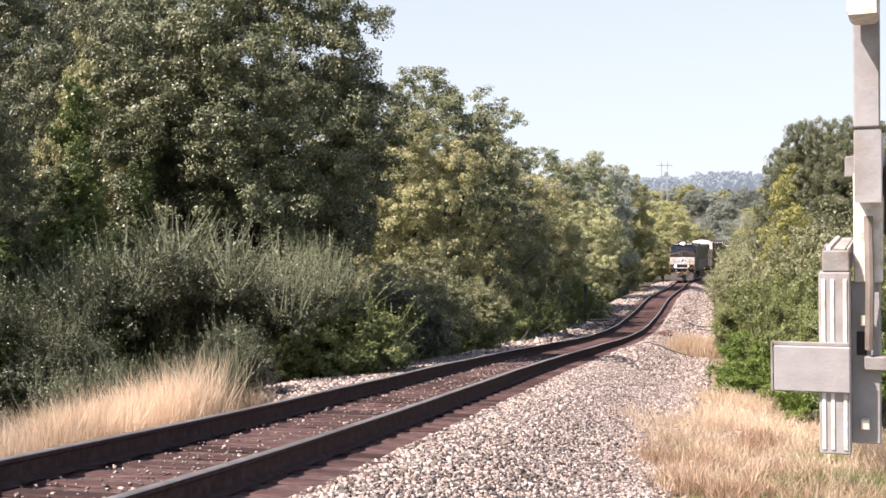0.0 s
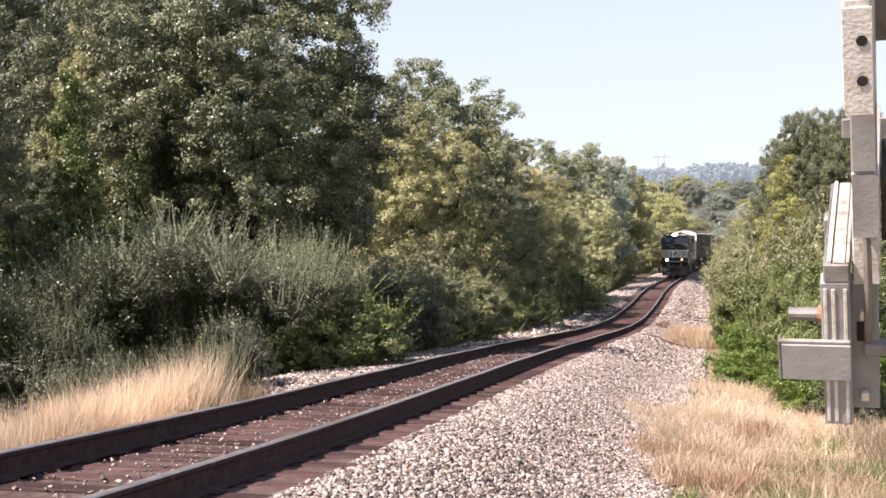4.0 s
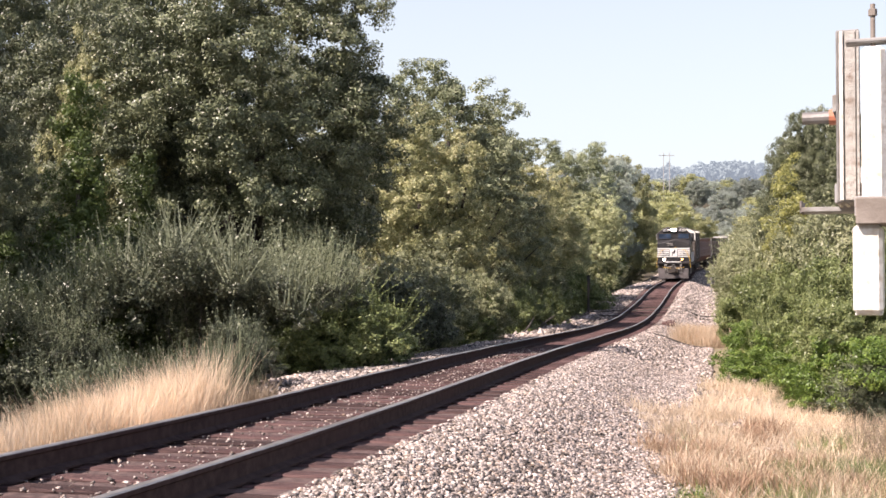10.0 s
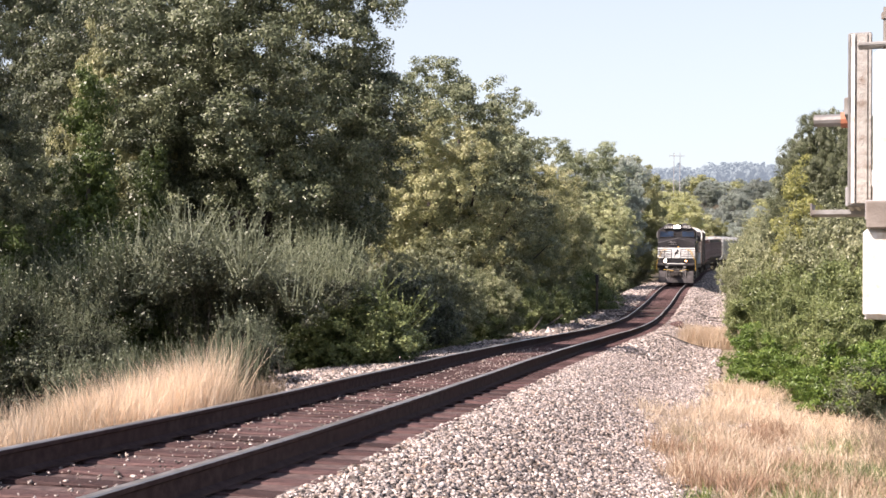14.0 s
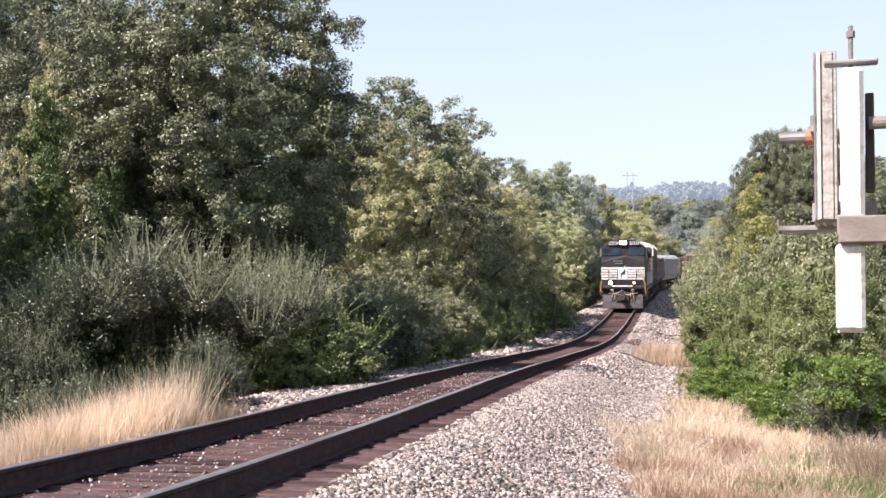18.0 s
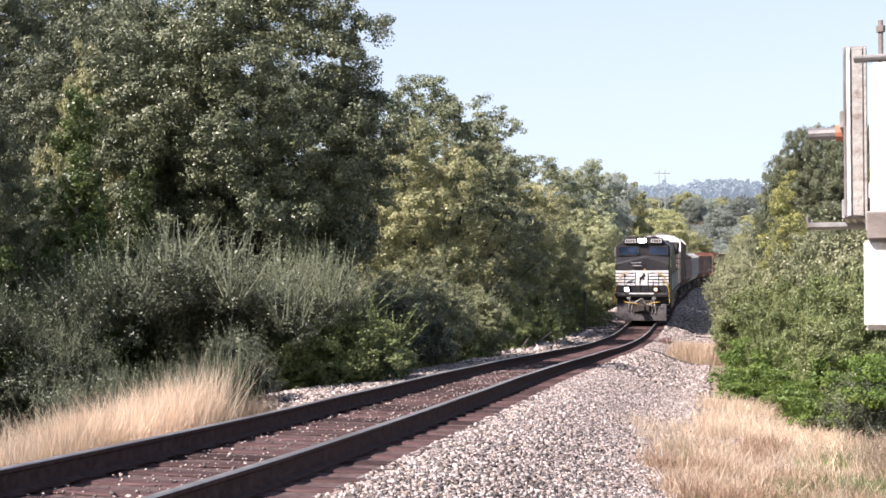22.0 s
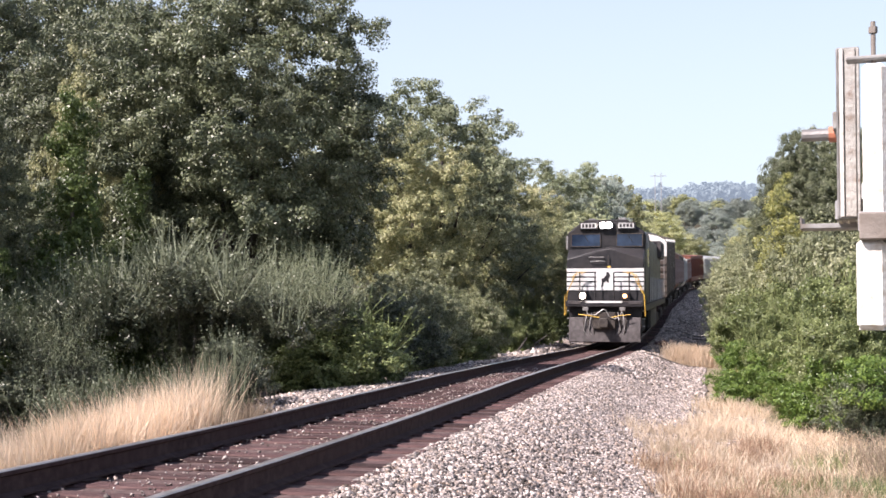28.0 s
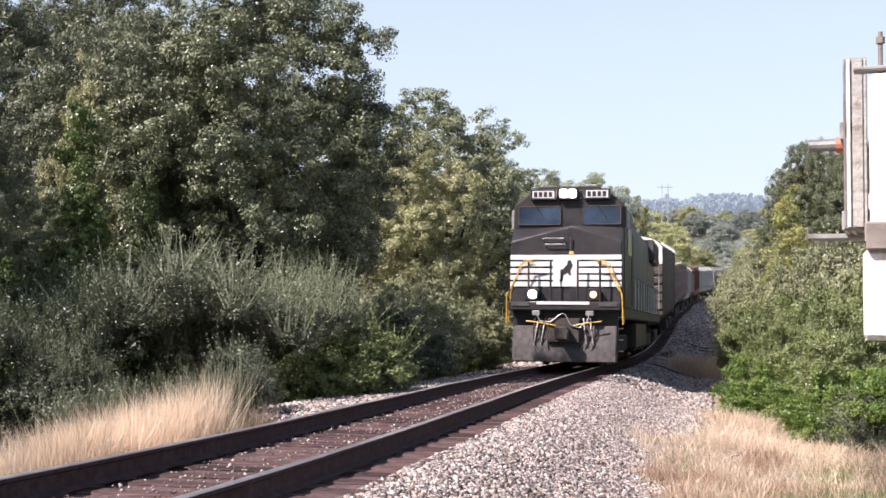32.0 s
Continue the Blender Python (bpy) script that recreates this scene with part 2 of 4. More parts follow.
    me.vertices.foreach_set("co", np.asarray(corners, dtype=np.float32).ravel())
    me.loops.add(n * 4)
    me.loops.foreach_set("vertex_index", np.arange(n * 4, dtype=np.int32))
    me.polygons.add(n)
    me.polygons.foreach_set("loop_start", np.arange(0, n * 4, 4, dtype=np.int32))
    me.polygons.foreach_set("loop_total", np.full(n, 4, dtype=np.int32))
    me.materials.append(material)
    me.update(calc_edges=True)
    ob = new(name, me)
    ob.parent = parent
    return ob


def unit(v):
    return v / np.maximum(np.linalg.norm(v, axis=-1, keepdims=True), 1e-9)


def leaves(rng, centres, size, out=None, long=1.7, wild=0.55):
    """Leaf quads (diamonds) at the centres, facing outwards with some disorder, or turned at random."""
    n = len(centres)
    nrm = rng.normal(size=(n, 3)) if out is None else out + rng.normal(size=(n, 3)) * wild + np.array([0, 0, 0.25])
    nrm = unit(nrm)
    a = unit(np.cross(nrm, rng.normal(size=(n, 3))))
    b = np.cross(nrm, a)
    s = (size * rng.uniform(0.6, 1.35, n))[:, None]
    a, b = a * s * long / 2, b * s / 2
    return np.stack([centres - a, centres + b, centres + a, centres - b], 1)


def hollows(rng, p, scale):
    """Smooth uneven values round 0 over space, for gaps between boughs."""
    v = np.zeros(len(p))
    for k in range(6):
        v += np.sin(p @ (unit(rng.normal(size=3)) * 6.283 / (scale * rng.uniform(0.7, 1.5))) + rng.uniform(0, 6.283))
    return v / 1.73


def crown_points(rng, blobs, per_area, clump=0.35, inner=0.25, dome=0.5, gap=0.35, bough=1.5):
    """Points in clumps over the skin of several ellipsoids (x, y, z, rx, ry, rz), uneven, with deep hollows; and the way outwards at each."""
    pts, outs = [], []
    seeds = np.random.default_rng(rng.integers(1 << 30))
    state = seeds.bit_generator.state
    for x, y, z, rx, ry, rz in blobs:
        area = 4 * math.pi * ((rx * ry) ** 1.6 + (rx * rz) ** 1.6 + (ry * rz) ** 1.6) ** (1 / 1.6) / 3 ** (1 / 1.6)
        k = max(6, int(area / (clump * clump * 2.2)))
        d = unit(rng.normal(size=(k, 3)))
        rad = np.where(rng.random(k) < inner, rng.uniform(0.35, 0.8, k), rng.uniform(0.8, 1.2, k))
        c = d * rad[:, None] * np.array([rx, ry, rz]) + np.array([x, y, z])
        seeds.bit_generator.state = state
        deep = hollows(seeds, c, bough) < gap - 0.75
        c = np.where(deep[:, None], np.array([x, y, z]) + (c - np.array([x, y, z])) * 0.45, c)
        m = max(4, int(per_area * area / k))
        off = unit(rng.normal(size=(k, m, 3))) * (rng.random((k, m, 1)) ** 0.45) * clump * rng.uniform(0.45, 1.05, (k, 1, 1))
        off[..., 2] *= 0.7
        pts.append((c[:, None, :] + off).reshape(-1, 3))
        outs.append((unit(off) * (1.25 - dome) + d[:, None, :] * dome).reshape(-1, 3))
    return np.concatenate(pts), np.concatenate(outs)


# ---- the line of the track ----
KNOTS = ((-30, -0.75), (0, -0.96), (3, -1.07), (6, -1.18), (9, -1.29), (12, -1.37), (16, -1.465), (20, -1.56), (24, -1.67), (28, -1.795), (32, -1.92), (36, -2.05),
         (40, -2.175), (44, -2.28), (48, -2.352), (52, -2.395), (56, -2.39), (60, -2.31), (66, -2.155), (72, -1.94), (78, -1.67), (85, -1.46), (95, -1.31),
         (102, -1.23), (113, -1.13), (123, -0.98), (133, -0.77), (141, -0.52), (170, 0.3), (220, 0.8), (400, 1.5))


def rail_z(d):
    """Height of the rail heads at d metres along the view."""
    i = 0
    while i < len(KNOTS) - 2 and d >= KNOTS[i + 1][0]:
        i += 1
    p = [KNOTS[max(0, min(len(KNOTS) - 1, i + j))] for j in (-1, 0, 1, 2)]
    (x0, y0), (x1, y1), (x2, y2), (x3, y3) = p
    t = (d - x1) / (x2 - x1)
    m1 = (y2 - y0) / (x2 - x0) * (x2 - x1) if x2 != x0 else 0
    m2 = (y3 - y1) / (x3 - x1) * (x2 - x1) if x3 != x1 else 0
    return EYE + (2 * t**3 - 3 * t**2 + 1) * y1 + (t**3 - 2 * t**2 + t) * m1 + (-2 * t**3 + 3 * t**2) * y2 + (t**3 - t**2) * m2


def track_x(d):
    e = max(0.0, min(d, 200.0) - 135.0)
    k = min(1.0, max(0.0, d / 60))
    return -3.95 + 0.24 * d - 0.155 * k * (2 - k) + 0.0029 * e * e + (max(0.0, d - 200) * 2 * 0.0029 * 65)


def track(d):
    return Vector((track_x(d), d, rail_z(d)))


def side(d):
    """Unit vector across the track, to the right."""
    t = track(d + 0.5) - track(d - 0.5)
    return Vector((t.y, -t.x, 0)).normalized()


def smooth01(a, b, x):
    t = min(1.0, max(0.0, (x - a) / (b - a)))
    return t * t * (3 - 2 * t)


def ground_z(x, y):
    """The ground: ballast bed under the track, shoulders, ditch and land, rising to a far ridge."""
    d = max(-40.0, min(y, 400.0))
    u = (x - track_x(d)) * 0.972
    rz = rail_z(d)
    top = rz - 0.21
    if u >= 0:
        z = top - 0.52 * smooth01(1.35, 3.4, u) - 0.25 * smooth01(3.4, 7.5, u) + 0.5 * smooth01(8, 25, u)
    else:
        flat = smooth01(15.0, 17.5, y)
        z = top - (0.75 - 0.67 * flat) * smooth01(1.35, 3.2, -u) - 0.62 * flat * smooth01(2.9, 4.4, -u) - 0.2 * smooth01(3.2, 6, -u) + 0.6 * smooth01(6, 20, -u)
    w = 0.06 * (noise.noise((x * 0.35, y * 0.35, 0)) + 0.5 * noise.noise((x, y, 3))) * smooth01(2.2, 4.0, abs(u))
    return z + w + 38 * smooth01(240, 680, y)


# ---- ground sheet ----
def ground_sheet():
    def steps(pairs):
        out = []
        for a, b, s in pairs:
            out += list(np.arange(a, b, s))
        return out
    ys = steps(((-60, 2, 6), (2, 30, 0.4), (30, 80, 0.8), (80, 200, 2.5), (200, 400, 15), (400, 1000, 50), (1000, 2601, 400)))
    us = steps(((-1600, -200, 200), (-200, -30, 17), (-30, -6, 2), (-6, 9, 0.3), (9, 30, 2), (30, 200, 17), (200, 1601, 200)))
    verts, faces = [], []
    for y in ys:
        for u in us:
            x = track_x(min(y, 400.0)) + u
            verts.append((x, y, ground_z(x, y)))
    w = len(us)
    for j in range(len(ys) - 1):
        for i in range(w - 1):
            a = j * w + i
            faces.append((a, a + 1, a + w + 1, a + w))
    me = bpy.data.meshes.new("ground")
    me.from_pydata(verts, [], faces)
    me.materials.append(M_GROUND)
    me.materials.append(M_BALLAST_BED)
    me.materials.append(M_TRACK_DIRT)
    me.materials.append(M_DARK_GROUND)
    for p in me.polygons:
        c = p.center
        u = c.x - track_x(min(c.y, 400.0))
        p.material_index = 1 if -3.1 < u < 3.3 + 0.5 * noise.noise((0, c.y * 0.5, 0)) and c.y < 300 else 0
        if abs(u) < 1.3 and c.y < 300:
            p.material_index = 2
        # darker ground farther out on both sides of the track
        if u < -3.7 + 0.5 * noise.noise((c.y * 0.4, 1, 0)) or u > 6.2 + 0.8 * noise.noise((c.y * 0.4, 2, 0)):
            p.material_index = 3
        p.use_smooth = True
    tagged(new("ground", me), "dry grassy soil and grey crushed-stone track bed", "ground", kind="structure")


ground_sheet()


# ---- rails and ties ----
GAUGE = 1.505
PROFILE = ((-0.075, -0.185), (0.075, -0.185), (0.075, -0.172), (0.014, -0.150), (0.010, -0.05), (0.034, -0.036), (0.036, -0.008), (0.026, 0.0),
           (-0.026, 0.0), (-0.036, -0.008), (-0.034, -0.036), (-0.010, -0.05), (-0.014, -0.150), (-0.075, -0.172))


def rail_object(offset, label):
    ds = list(np.arange(-12, 90, 0.6)) + list(np.arange(90, 300, 3))
    me = bpy.data.meshes.new("rail")
    verts, faces, k = [], [], len(PROFILE)
    for d in ds:
        c, s = track(d), side(d)
        wob = 0.012 * noise.noise((d * 0.22, offset, 0))
        for px, pz in PROFILE:
            p = c + s * (offset + px + wob)
            verts.append((p.x, p.y, p.z + pz + 0.01 * noise.noise((d * 0.3, offset, 5))))
    for j in range(len(ds) - 1):
        for i in range(k):
            faces.append((j * k + i, j * k + (i + 1) % k, (j + 1) * k + (i + 1) % k, (j + 1) * k + i))
    me.from_pydata(verts, [], faces)
    me.materials.append(M_RAIL)
    me.materials.append(M_RAILTOP)
    for i, p in enumerate(me.polygons):
        p.material_index = 1 if i % k in (6, 7) else 0
    me.update()
    return tagged(new("rail", me), label, "rail", "rails of the track", "structure")


rail_object(-GAUGE / 2, "rusty steel rail with polished running surface")
rail_object(GAUGE / 2, "rusty steel rail with polished running surface")


# ---- trees and bushes ----
def tree(name, label, category, seed, height, blobs, leaf, density, size, trunk_r=0.16, limbs=7, clump=0.35, inner=0.25, sprays=0, spray_mat=None, dome=0.5, gap=0.35, wild=0.55):
    """A trunk with tapering limbs and a crown of loose leaves; blobs give the crown's masses."""
    rng = np.random.default_rng(seed)
    root = thing(name, label, category)
    lean = rng.normal(size=2) * 0.04 * height
    top = height * 0.8
    pts = [(lean[0] * k * k, lean[1] * k * k, top * k - 0.15) for k in (0, 0.25, 0.5, 0.75, 1)]
    part("trunk", tube(pts, trunk_r, None, 8, trunk_r * 0.25), M_BARK, root)
    for i in range(limbs):
        b = blobs[i % len(blobs)]
        k = rng.uniform(0.2, 0.6)
        a = Vector((lean[0] * k * k, lean[1] * k * k, top * k))
        e = Vector((b[0], b[1], b[2])) + Vector(rng.normal(size=3) * 0.25 * np.array(b[3:6]))
        mid = (a + e) / 2 + Vector(rng.normal(size=3) * 0.15)
        part("limb", tube([a, mid, e], trunk_r * 0.45, None, 6, trunk_r * 0.1), M_BARK, root)
    c, o = crown_points(rng, blobs, density, clump, inner, dome, gap)
    keep = c[:, 2] > 0.02
    quads_mesh("crown", leaves(rng, c[keep], size, o[keep], wild=wild), leaf, root)
    if sprays:
        sp = []
        for i in range(sprays):
            b = blobs[rng.integers(len(blobs))]
            d = unit(rng.normal(size=3) * np.array([1, 1, 0.5]) + np.array([0, 0, 0.7]))
            base = np.array(b[:3]) + d * np.array(b[3:6]) * 0.8
            n, ln = 9, rng.uniform(0.35, 0.95)
            dirn = unit(d * 0.6 + np.array([0, 0, 0.6]) + rng.normal(size=3) * 0.3)
            tt = np.linspace(0, 1, n)[:, None]
            line = base + dirn * ln * tt
            sp.append(leaves(rng, line + rng.normal(size=(n, 3)) * 0.03, size * 0.9))
            w = np.array([0.008, 0, 0])
            sp.append(np.stack([base - w, base + w, base + dirn * ln + w * 0.3, base + dirn * ln - w * 0.3])[None])
        tagged(quads_mesh("sprig", np.concatenate(sp), spray_mat or leaf, root), kind="stuff")
    return root


def blob_crown(seed, n, rx, ry, z0, z1, r):
    rng = np.random.default_rng(seed)
    out = []
    for i in range(n):
        a, q = rng.uniform(0, 6.283), math.sqrt(rng.uniform(0, 1))
        z = z0 + (z1 - z0) * (i + 0.5) / n
        k = math.sin(math.pi * (0.18 + 0.74 * (i + 0.5) / n)) ** 0.7
        s = r * rng.uniform(0.7, 1.25)
        out.append((rx * q * k * math.cos(a), ry * q * k * math.sin(a), z, s, s, s * rng.uniform(0.65, 0.95)))
    return out


def lobes(seed, n, rx, ry, rz, zc, r, low=-0.75):
    """One large rounded mass with lobes standing out all over it, down to the height low (in radii below its middle)."""
    rng = np.random.default_rng(seed)
    out = [(0, 0, zc, rx * 0.83, ry * 0.83, rz * 0.86)]
    for i in range(n):
        z = low + (0.97 - low) * (i + 0.5) / n
        a = i * 2.39996 + rng.uniform(-0.35, 0.35)
        q = math.sqrt(1 - min(0.98, z * z))
        k = r * rng.uniform(0.7, 1.25)
        out.append(((rx - 0.55 * k) * q * math.cos(a), (ry - 0.55 * k) * q * math.sin(a), zc + (rz - 0.5 * k) * z, k, k, k * rng.uniform(0.7, 0.95)))
    return out


def put(ob, x, y, s=1.0, sz=None, turn=0.0, dz=0.0, label=""):
    k = ob.scale
    m = Matrix.LocRotScale((x, y, ground_z(x, y) + dz), Euler((0, 0, radians(turn))), (s / k.x, s / k.y, (sz or s) / k.z))
    c = copy_thing(ob, m)
    if label:
        tagged(c, label)
    return c


def place(ob, x, y, s=1.0, sz=None, turn=0.0, dz=0.0):
    ob.matrix_basis = Matrix.LocRotScale((x, y, ground_z(x, y) + dz), Euler((0, 0, radians(turn))), (s, s, sz or s))
    return ob


OAK = tree("oak_tree", "large dark-green live oak with dense leaning crown", "tree", 1, 9.5, [(x + 0.14 * (z - 6.2), y - 0.12 * (z - 2.5), z, r, q, w) for x, y, z, r, q, w in lobes(11, 34, 3.1, 2.8, 4.1, 5.7, 1.0, -0.97)],
           L_OAK, 700, 0.038, 0.24, 12, 0.36, 0.18)
MULTI = tree("hackberry_tree", "tall grey-green hackberry with airy rounded top", "tree", 2, 9.5, blob_crown(12, 34, 2.7, 2.4, 3.0, 10.0, 0.75), L_GREY, 300, 0.05, 0.2, 18, 0.3, 0.1, gap=0.55)
OLIVE = tree("mesquite_tree", "olive-green roadside tree turning yellow", "tree", 3, 7.0, lobes(13, 16, 2.7, 2.5, 3.5, 3.9, 0.95, -0.9), L_OLIVE, 620, 0.04, 0.15, 8, 0.28, 0.1)
YELLOW = tree("elm_tree", "young elm with yellow autumn leaves", "tree", 4, 5.2, [(0.2 * math.sin(k * 2.1), 0.2 * math.cos(k * 1.7), 0.5 + 0.4 * k, 1.15 - 0.07 * k, 1.05 - 0.065 * k, 0.55) for k in range(13)], L_YELLOW, 520, 0.034, 0.09, 8, 0.24)
GREEN = tree("green_bush", "dense bright-green leafy bush", "bush", 5, 2.0, blob_crown(15, 26, 1.4, 1.2, 0.2, 1.9, 0.42), L_GREEN, 760, 0.035, 0.05, 6, 0.22, 0.12)
SHRUB = tree("grey_shrub", "grey-green shrub with feathery upright sprigs", "bush", 6, 2.2, blob_crown(16, 24, 1.45, 1.2, 0.2, 1.9, 0.42), L_SHRUB, 420, 0.04, 0.05, 6, 0.2, 0.12, 420, L_SPRIG)
CEDAR = tree("cedar_tree", "yellow-green cedar with drooping foliage", "tree", 7, 6.5, [(0.25 * math.sin(k * 2.3), 0.25 * math.cos(k * 1.9), 0.6 + 0.38 * k, 1.35 - 0.07 * k, 1.35 - 0.07 * k, 0.5) for k in range(16)], L_CEDAR, 520, 0.042, 0.14, 8, 0.25)
OLIVEBUSH = tree("olive_bush", "low olive-green bush beside the ballast", "bush", 8, 1.4, lobes(18, 12, 1.0, 0.9, 0.85, 0.65, 0.34, -0.9), L_MIXED, 1300, 0.03, 0.02, 4, 0.18, 0.2, 160, L_MIXED)

BUSH = tree("leafy_bush", "mixed green and yellowish leafy bush", "bush", 9, 2.6, blob_crown(19, 30, 1.6, 1.4, 0.25, 2.7, 0.4), L_MIXED, 760, 0.033, 0.06, 7, 0.24, 0.12, 160, L_MIXED)
# far trees, with haze painted into their leaf colours
FAR = tree("distant_tree", "distant olive-green tree, leaves tinted to stand for haze", "tree", 21, 8.0, lobes(22, 12, 2.9, 2.7, 3.8, 4.4, 1.1, -0.9), L_HAZE_TINT, 190, 0.1, 0.15, 4, 0.5, 0.08, dome=0.6, gap=-1.2, wild=1.6)
FARGREY = tree("distant_tree", "distant grey-green tree, leaves tinted to stand for haze", "tree", 23, 8.0, lobes(24, 12, 2.9, 2.7, 3.8, 4.4, 1.1, -0.9), L_HAZE_TINT_GREY, 190, 0.1, 0.15, 4, 0.5, 0.08, dome=0.6, gap=-1.2, wild=1.6)

THICKET = tree("thicket_bush", "tall dusty grey-green thicket bush", "bush", 31, 4.0, lobes(31, 16, 1.7, 1.6, 2.3, 2.3, 0.6, -0.95), L_THICKET, 620, 0.044, 0.07, 6, 0.24, 0.1, 320, L_THICKET)

# leaves lightened in colour to stand for haze between the near and far trees
PALE = tree("ash_tree", "pale green tree beside the track, leaves lightened for haze", "tree", 33, 7.5, lobes(33, 16, 2.7, 2.6, 3.6, 4.2, 0.95, -0.9), L_WOODS, 380, 0.055, 0.15, 8, 0.3, 0.1, dome=0.8)


def mound(seed, n, rx, ry, top, r):
    """Masses of foliage spread over a low dome, hollow below."""
    rng = np.random.default_rng(seed)
    out = []
    for i in range(n):
        a, q = rng.uniform(0, 6.283), math.sqrt((i + 0.5) / n)
        k = r * rng.uniform(0.7, 1.25)
        out.append((rx * q * math.cos(a), ry * q * math.sin(a), top * (1 - 0.28 * q ** 2.2) - r + rng.normal() * 0.12, k, k, k * 0.7))
    return out


ARCH = tree("arching_shrub", "arching grey-green shrub with feathery tips", "bush", 10, 1.6, mound(26, 34, 1.7, 1.1, 2.7, 0.36), L_SHRUB, 560, 0.027, 0.018, 4, 0.2, 0.15, 800, L_SPRIG)


def from_track(d, u):
    return track_x(d) + u, d


def px(p, d):
    """Sideways place of something that stands at bearing p (metres right per 2000 metres ahead, from 784 left of the axis)."""
    return (p - 784) / 2000 * d


place(OAK, px(446, 25), 25, 1.0, 1.0, 0)
put(OAK, px(215, 28), 28, 0.85, 0.95, 330)
put(OAK, px(380, 52), 52, 1.2, 1.35, 310)
put(OAK, px(130, 52), 52, 1.6, 1.8, 80)
put(OAK, px(-90, 46), 46, 1.4, 1.6, 30)
put(OAK, px(-95, 18.5), 18.5, 0.46, 0.62, 250)
place(CEDAR, px(130, 19.5), 19.5, 0.75, 0.92, 0)
put(CEDAR, px(-5, 18), 18, 0.6, 0.5, 300)
put(SHRUB, px(30, 16.5), 16.5, 0.6, 0.6, 110)
put(OAK, px(0, 23), 23, 0.5, 0.5, 60)
put(OAK, px(300, 23.5), 23.5, 0.5, 0.36, 200)
put(OAK, px(430, 22.5), 22.5, 0.4, 0.3, 20)
put(CEDAR, px(245, 21), 21, 0.6, 0.75, 120)
put(OLIVE, px(175, 25.5), 25.5, 0.5, 1.08, 250, label="slender roadside tree with yellowing leaves")
put(OAK, px(505, 30), 30, 0.76, 0.92, 100)
place(MULTI, px(785, 47), 47, 1.3, 1.17, 0)
put(MULTI, px(705, 56), 56, 1.1, 1.22, 90)
put(MULTI, px(868, 56), 56, 1.05, 1.13, 200)
put(MULTI, px(975, 88), 88, 1.35, 1.2, 20)
put(MULTI, px(1030, 108), 108, 1.45, 1.36, 140)
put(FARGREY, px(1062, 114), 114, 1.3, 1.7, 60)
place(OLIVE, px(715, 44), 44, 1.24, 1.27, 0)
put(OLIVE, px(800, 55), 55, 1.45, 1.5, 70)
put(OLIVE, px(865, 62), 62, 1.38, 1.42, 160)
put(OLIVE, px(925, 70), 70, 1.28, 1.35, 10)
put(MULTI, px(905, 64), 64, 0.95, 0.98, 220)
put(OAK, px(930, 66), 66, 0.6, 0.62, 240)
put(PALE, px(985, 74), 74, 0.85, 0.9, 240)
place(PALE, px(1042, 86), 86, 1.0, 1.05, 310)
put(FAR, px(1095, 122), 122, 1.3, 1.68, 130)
put(BUSH, px(1065, 88), 88, 1.3, 1.3, 45)
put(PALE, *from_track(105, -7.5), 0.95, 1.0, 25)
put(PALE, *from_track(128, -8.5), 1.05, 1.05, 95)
place(ARCH, px(345, 19.5), 19.5, 1.15, 1.12, 0)
put(ARCH, px(160, 19), 19, 0.85, 1.0, 60)
put(ARCH, px(530, 21), 21, 0.75, 0.9, 130)
put(ARCH, px(20, 19.5), 19.5, 0.8, 0.95, 230)
place(SHRUB, px(195, 15.4), 15.4, 0.5, 0.5, 220)
put(SHRUB, px(320, 15.8), 15.8, 0.42, 0.45, 290)
put(SHRUB, px(110, 15.0), 15.0, 0.42, 0.48, 20)
put(ARCH, px(95, 17.5), 17.5, 0.6, 0.66, 300)
put(ARCH, px(-40, 17), 17, 0.7, 0.85, 75)
put(SHRUB, px(410, 17.0), 17.0, 0.42, 0.5, 40)
put(SHRUB, px(560, 23), 23, 0.8, 0.8, 250)
put(THICKET, px(680, 34), 34, 0.8, 0.75, 20)
put(THICKET, px(745, 39), 39, 0.95, 0.9, 100)
put(THICKET, px(825, 46), 46, 1.0, 1.0, 220)
put(THICKET, px(890, 56), 56, 1.0, 0.95, 140)
put(OLIVEBUSH, px(800, 36), 36, 1.4, 1.5, 200)
put(THICKET, px(770, 30), 30, 0.6, 0.48, 30)
put(SHRUB, px(700, 27), 27, 0.9, 0.9, 75)
put(THICKET, px(840, 36), 36, 0.66, 0.5, 175)
place(OLIVEBUSH, px(610, 21.5), 21.5, 1.35, 0.95, 0)
put(OLIVEBUSH, px(560, 21), 21, 0.9, 0.75, 100)
put(BUSH, px(880, 43), 43, 0.8, 0.75, 200)
put(BUSH, px(905, 49), 49, 0.95, 0.85, 90)
put(OLIVEBUSH, px(935, 52), 52, 1.6, 1.6, 40)
put(OLIVEBUSH, px(1015, 66), 66, 1.9, 1.8, 140)
put(THICKET, px(960, 64), 64, 0.8, 0.75, 320)
put(OLIVEBUSH, px(975, 58), 58, 1.5, 1.3, 280)
for d, u, s, turn in ((70, -5.8, 1.1, 15), (78, -5.9, 1.0, 130), (86, -6.2, 1.2, 220), (95, -6.0, 1.1, 310), (104, -6.4, 1.3, 60), (114, -6.3, 1.2, 170), (125, -6.6, 1.4, 280), (138, -7.0, 1.5, 35)):
    put(BUSH if turn % 2 else THICKET, *from_track(d, u), s, s * 0.55, turn)
# right side
place(YELLOW, px(1392, 33), 33, 1.0, 1.05, 0)
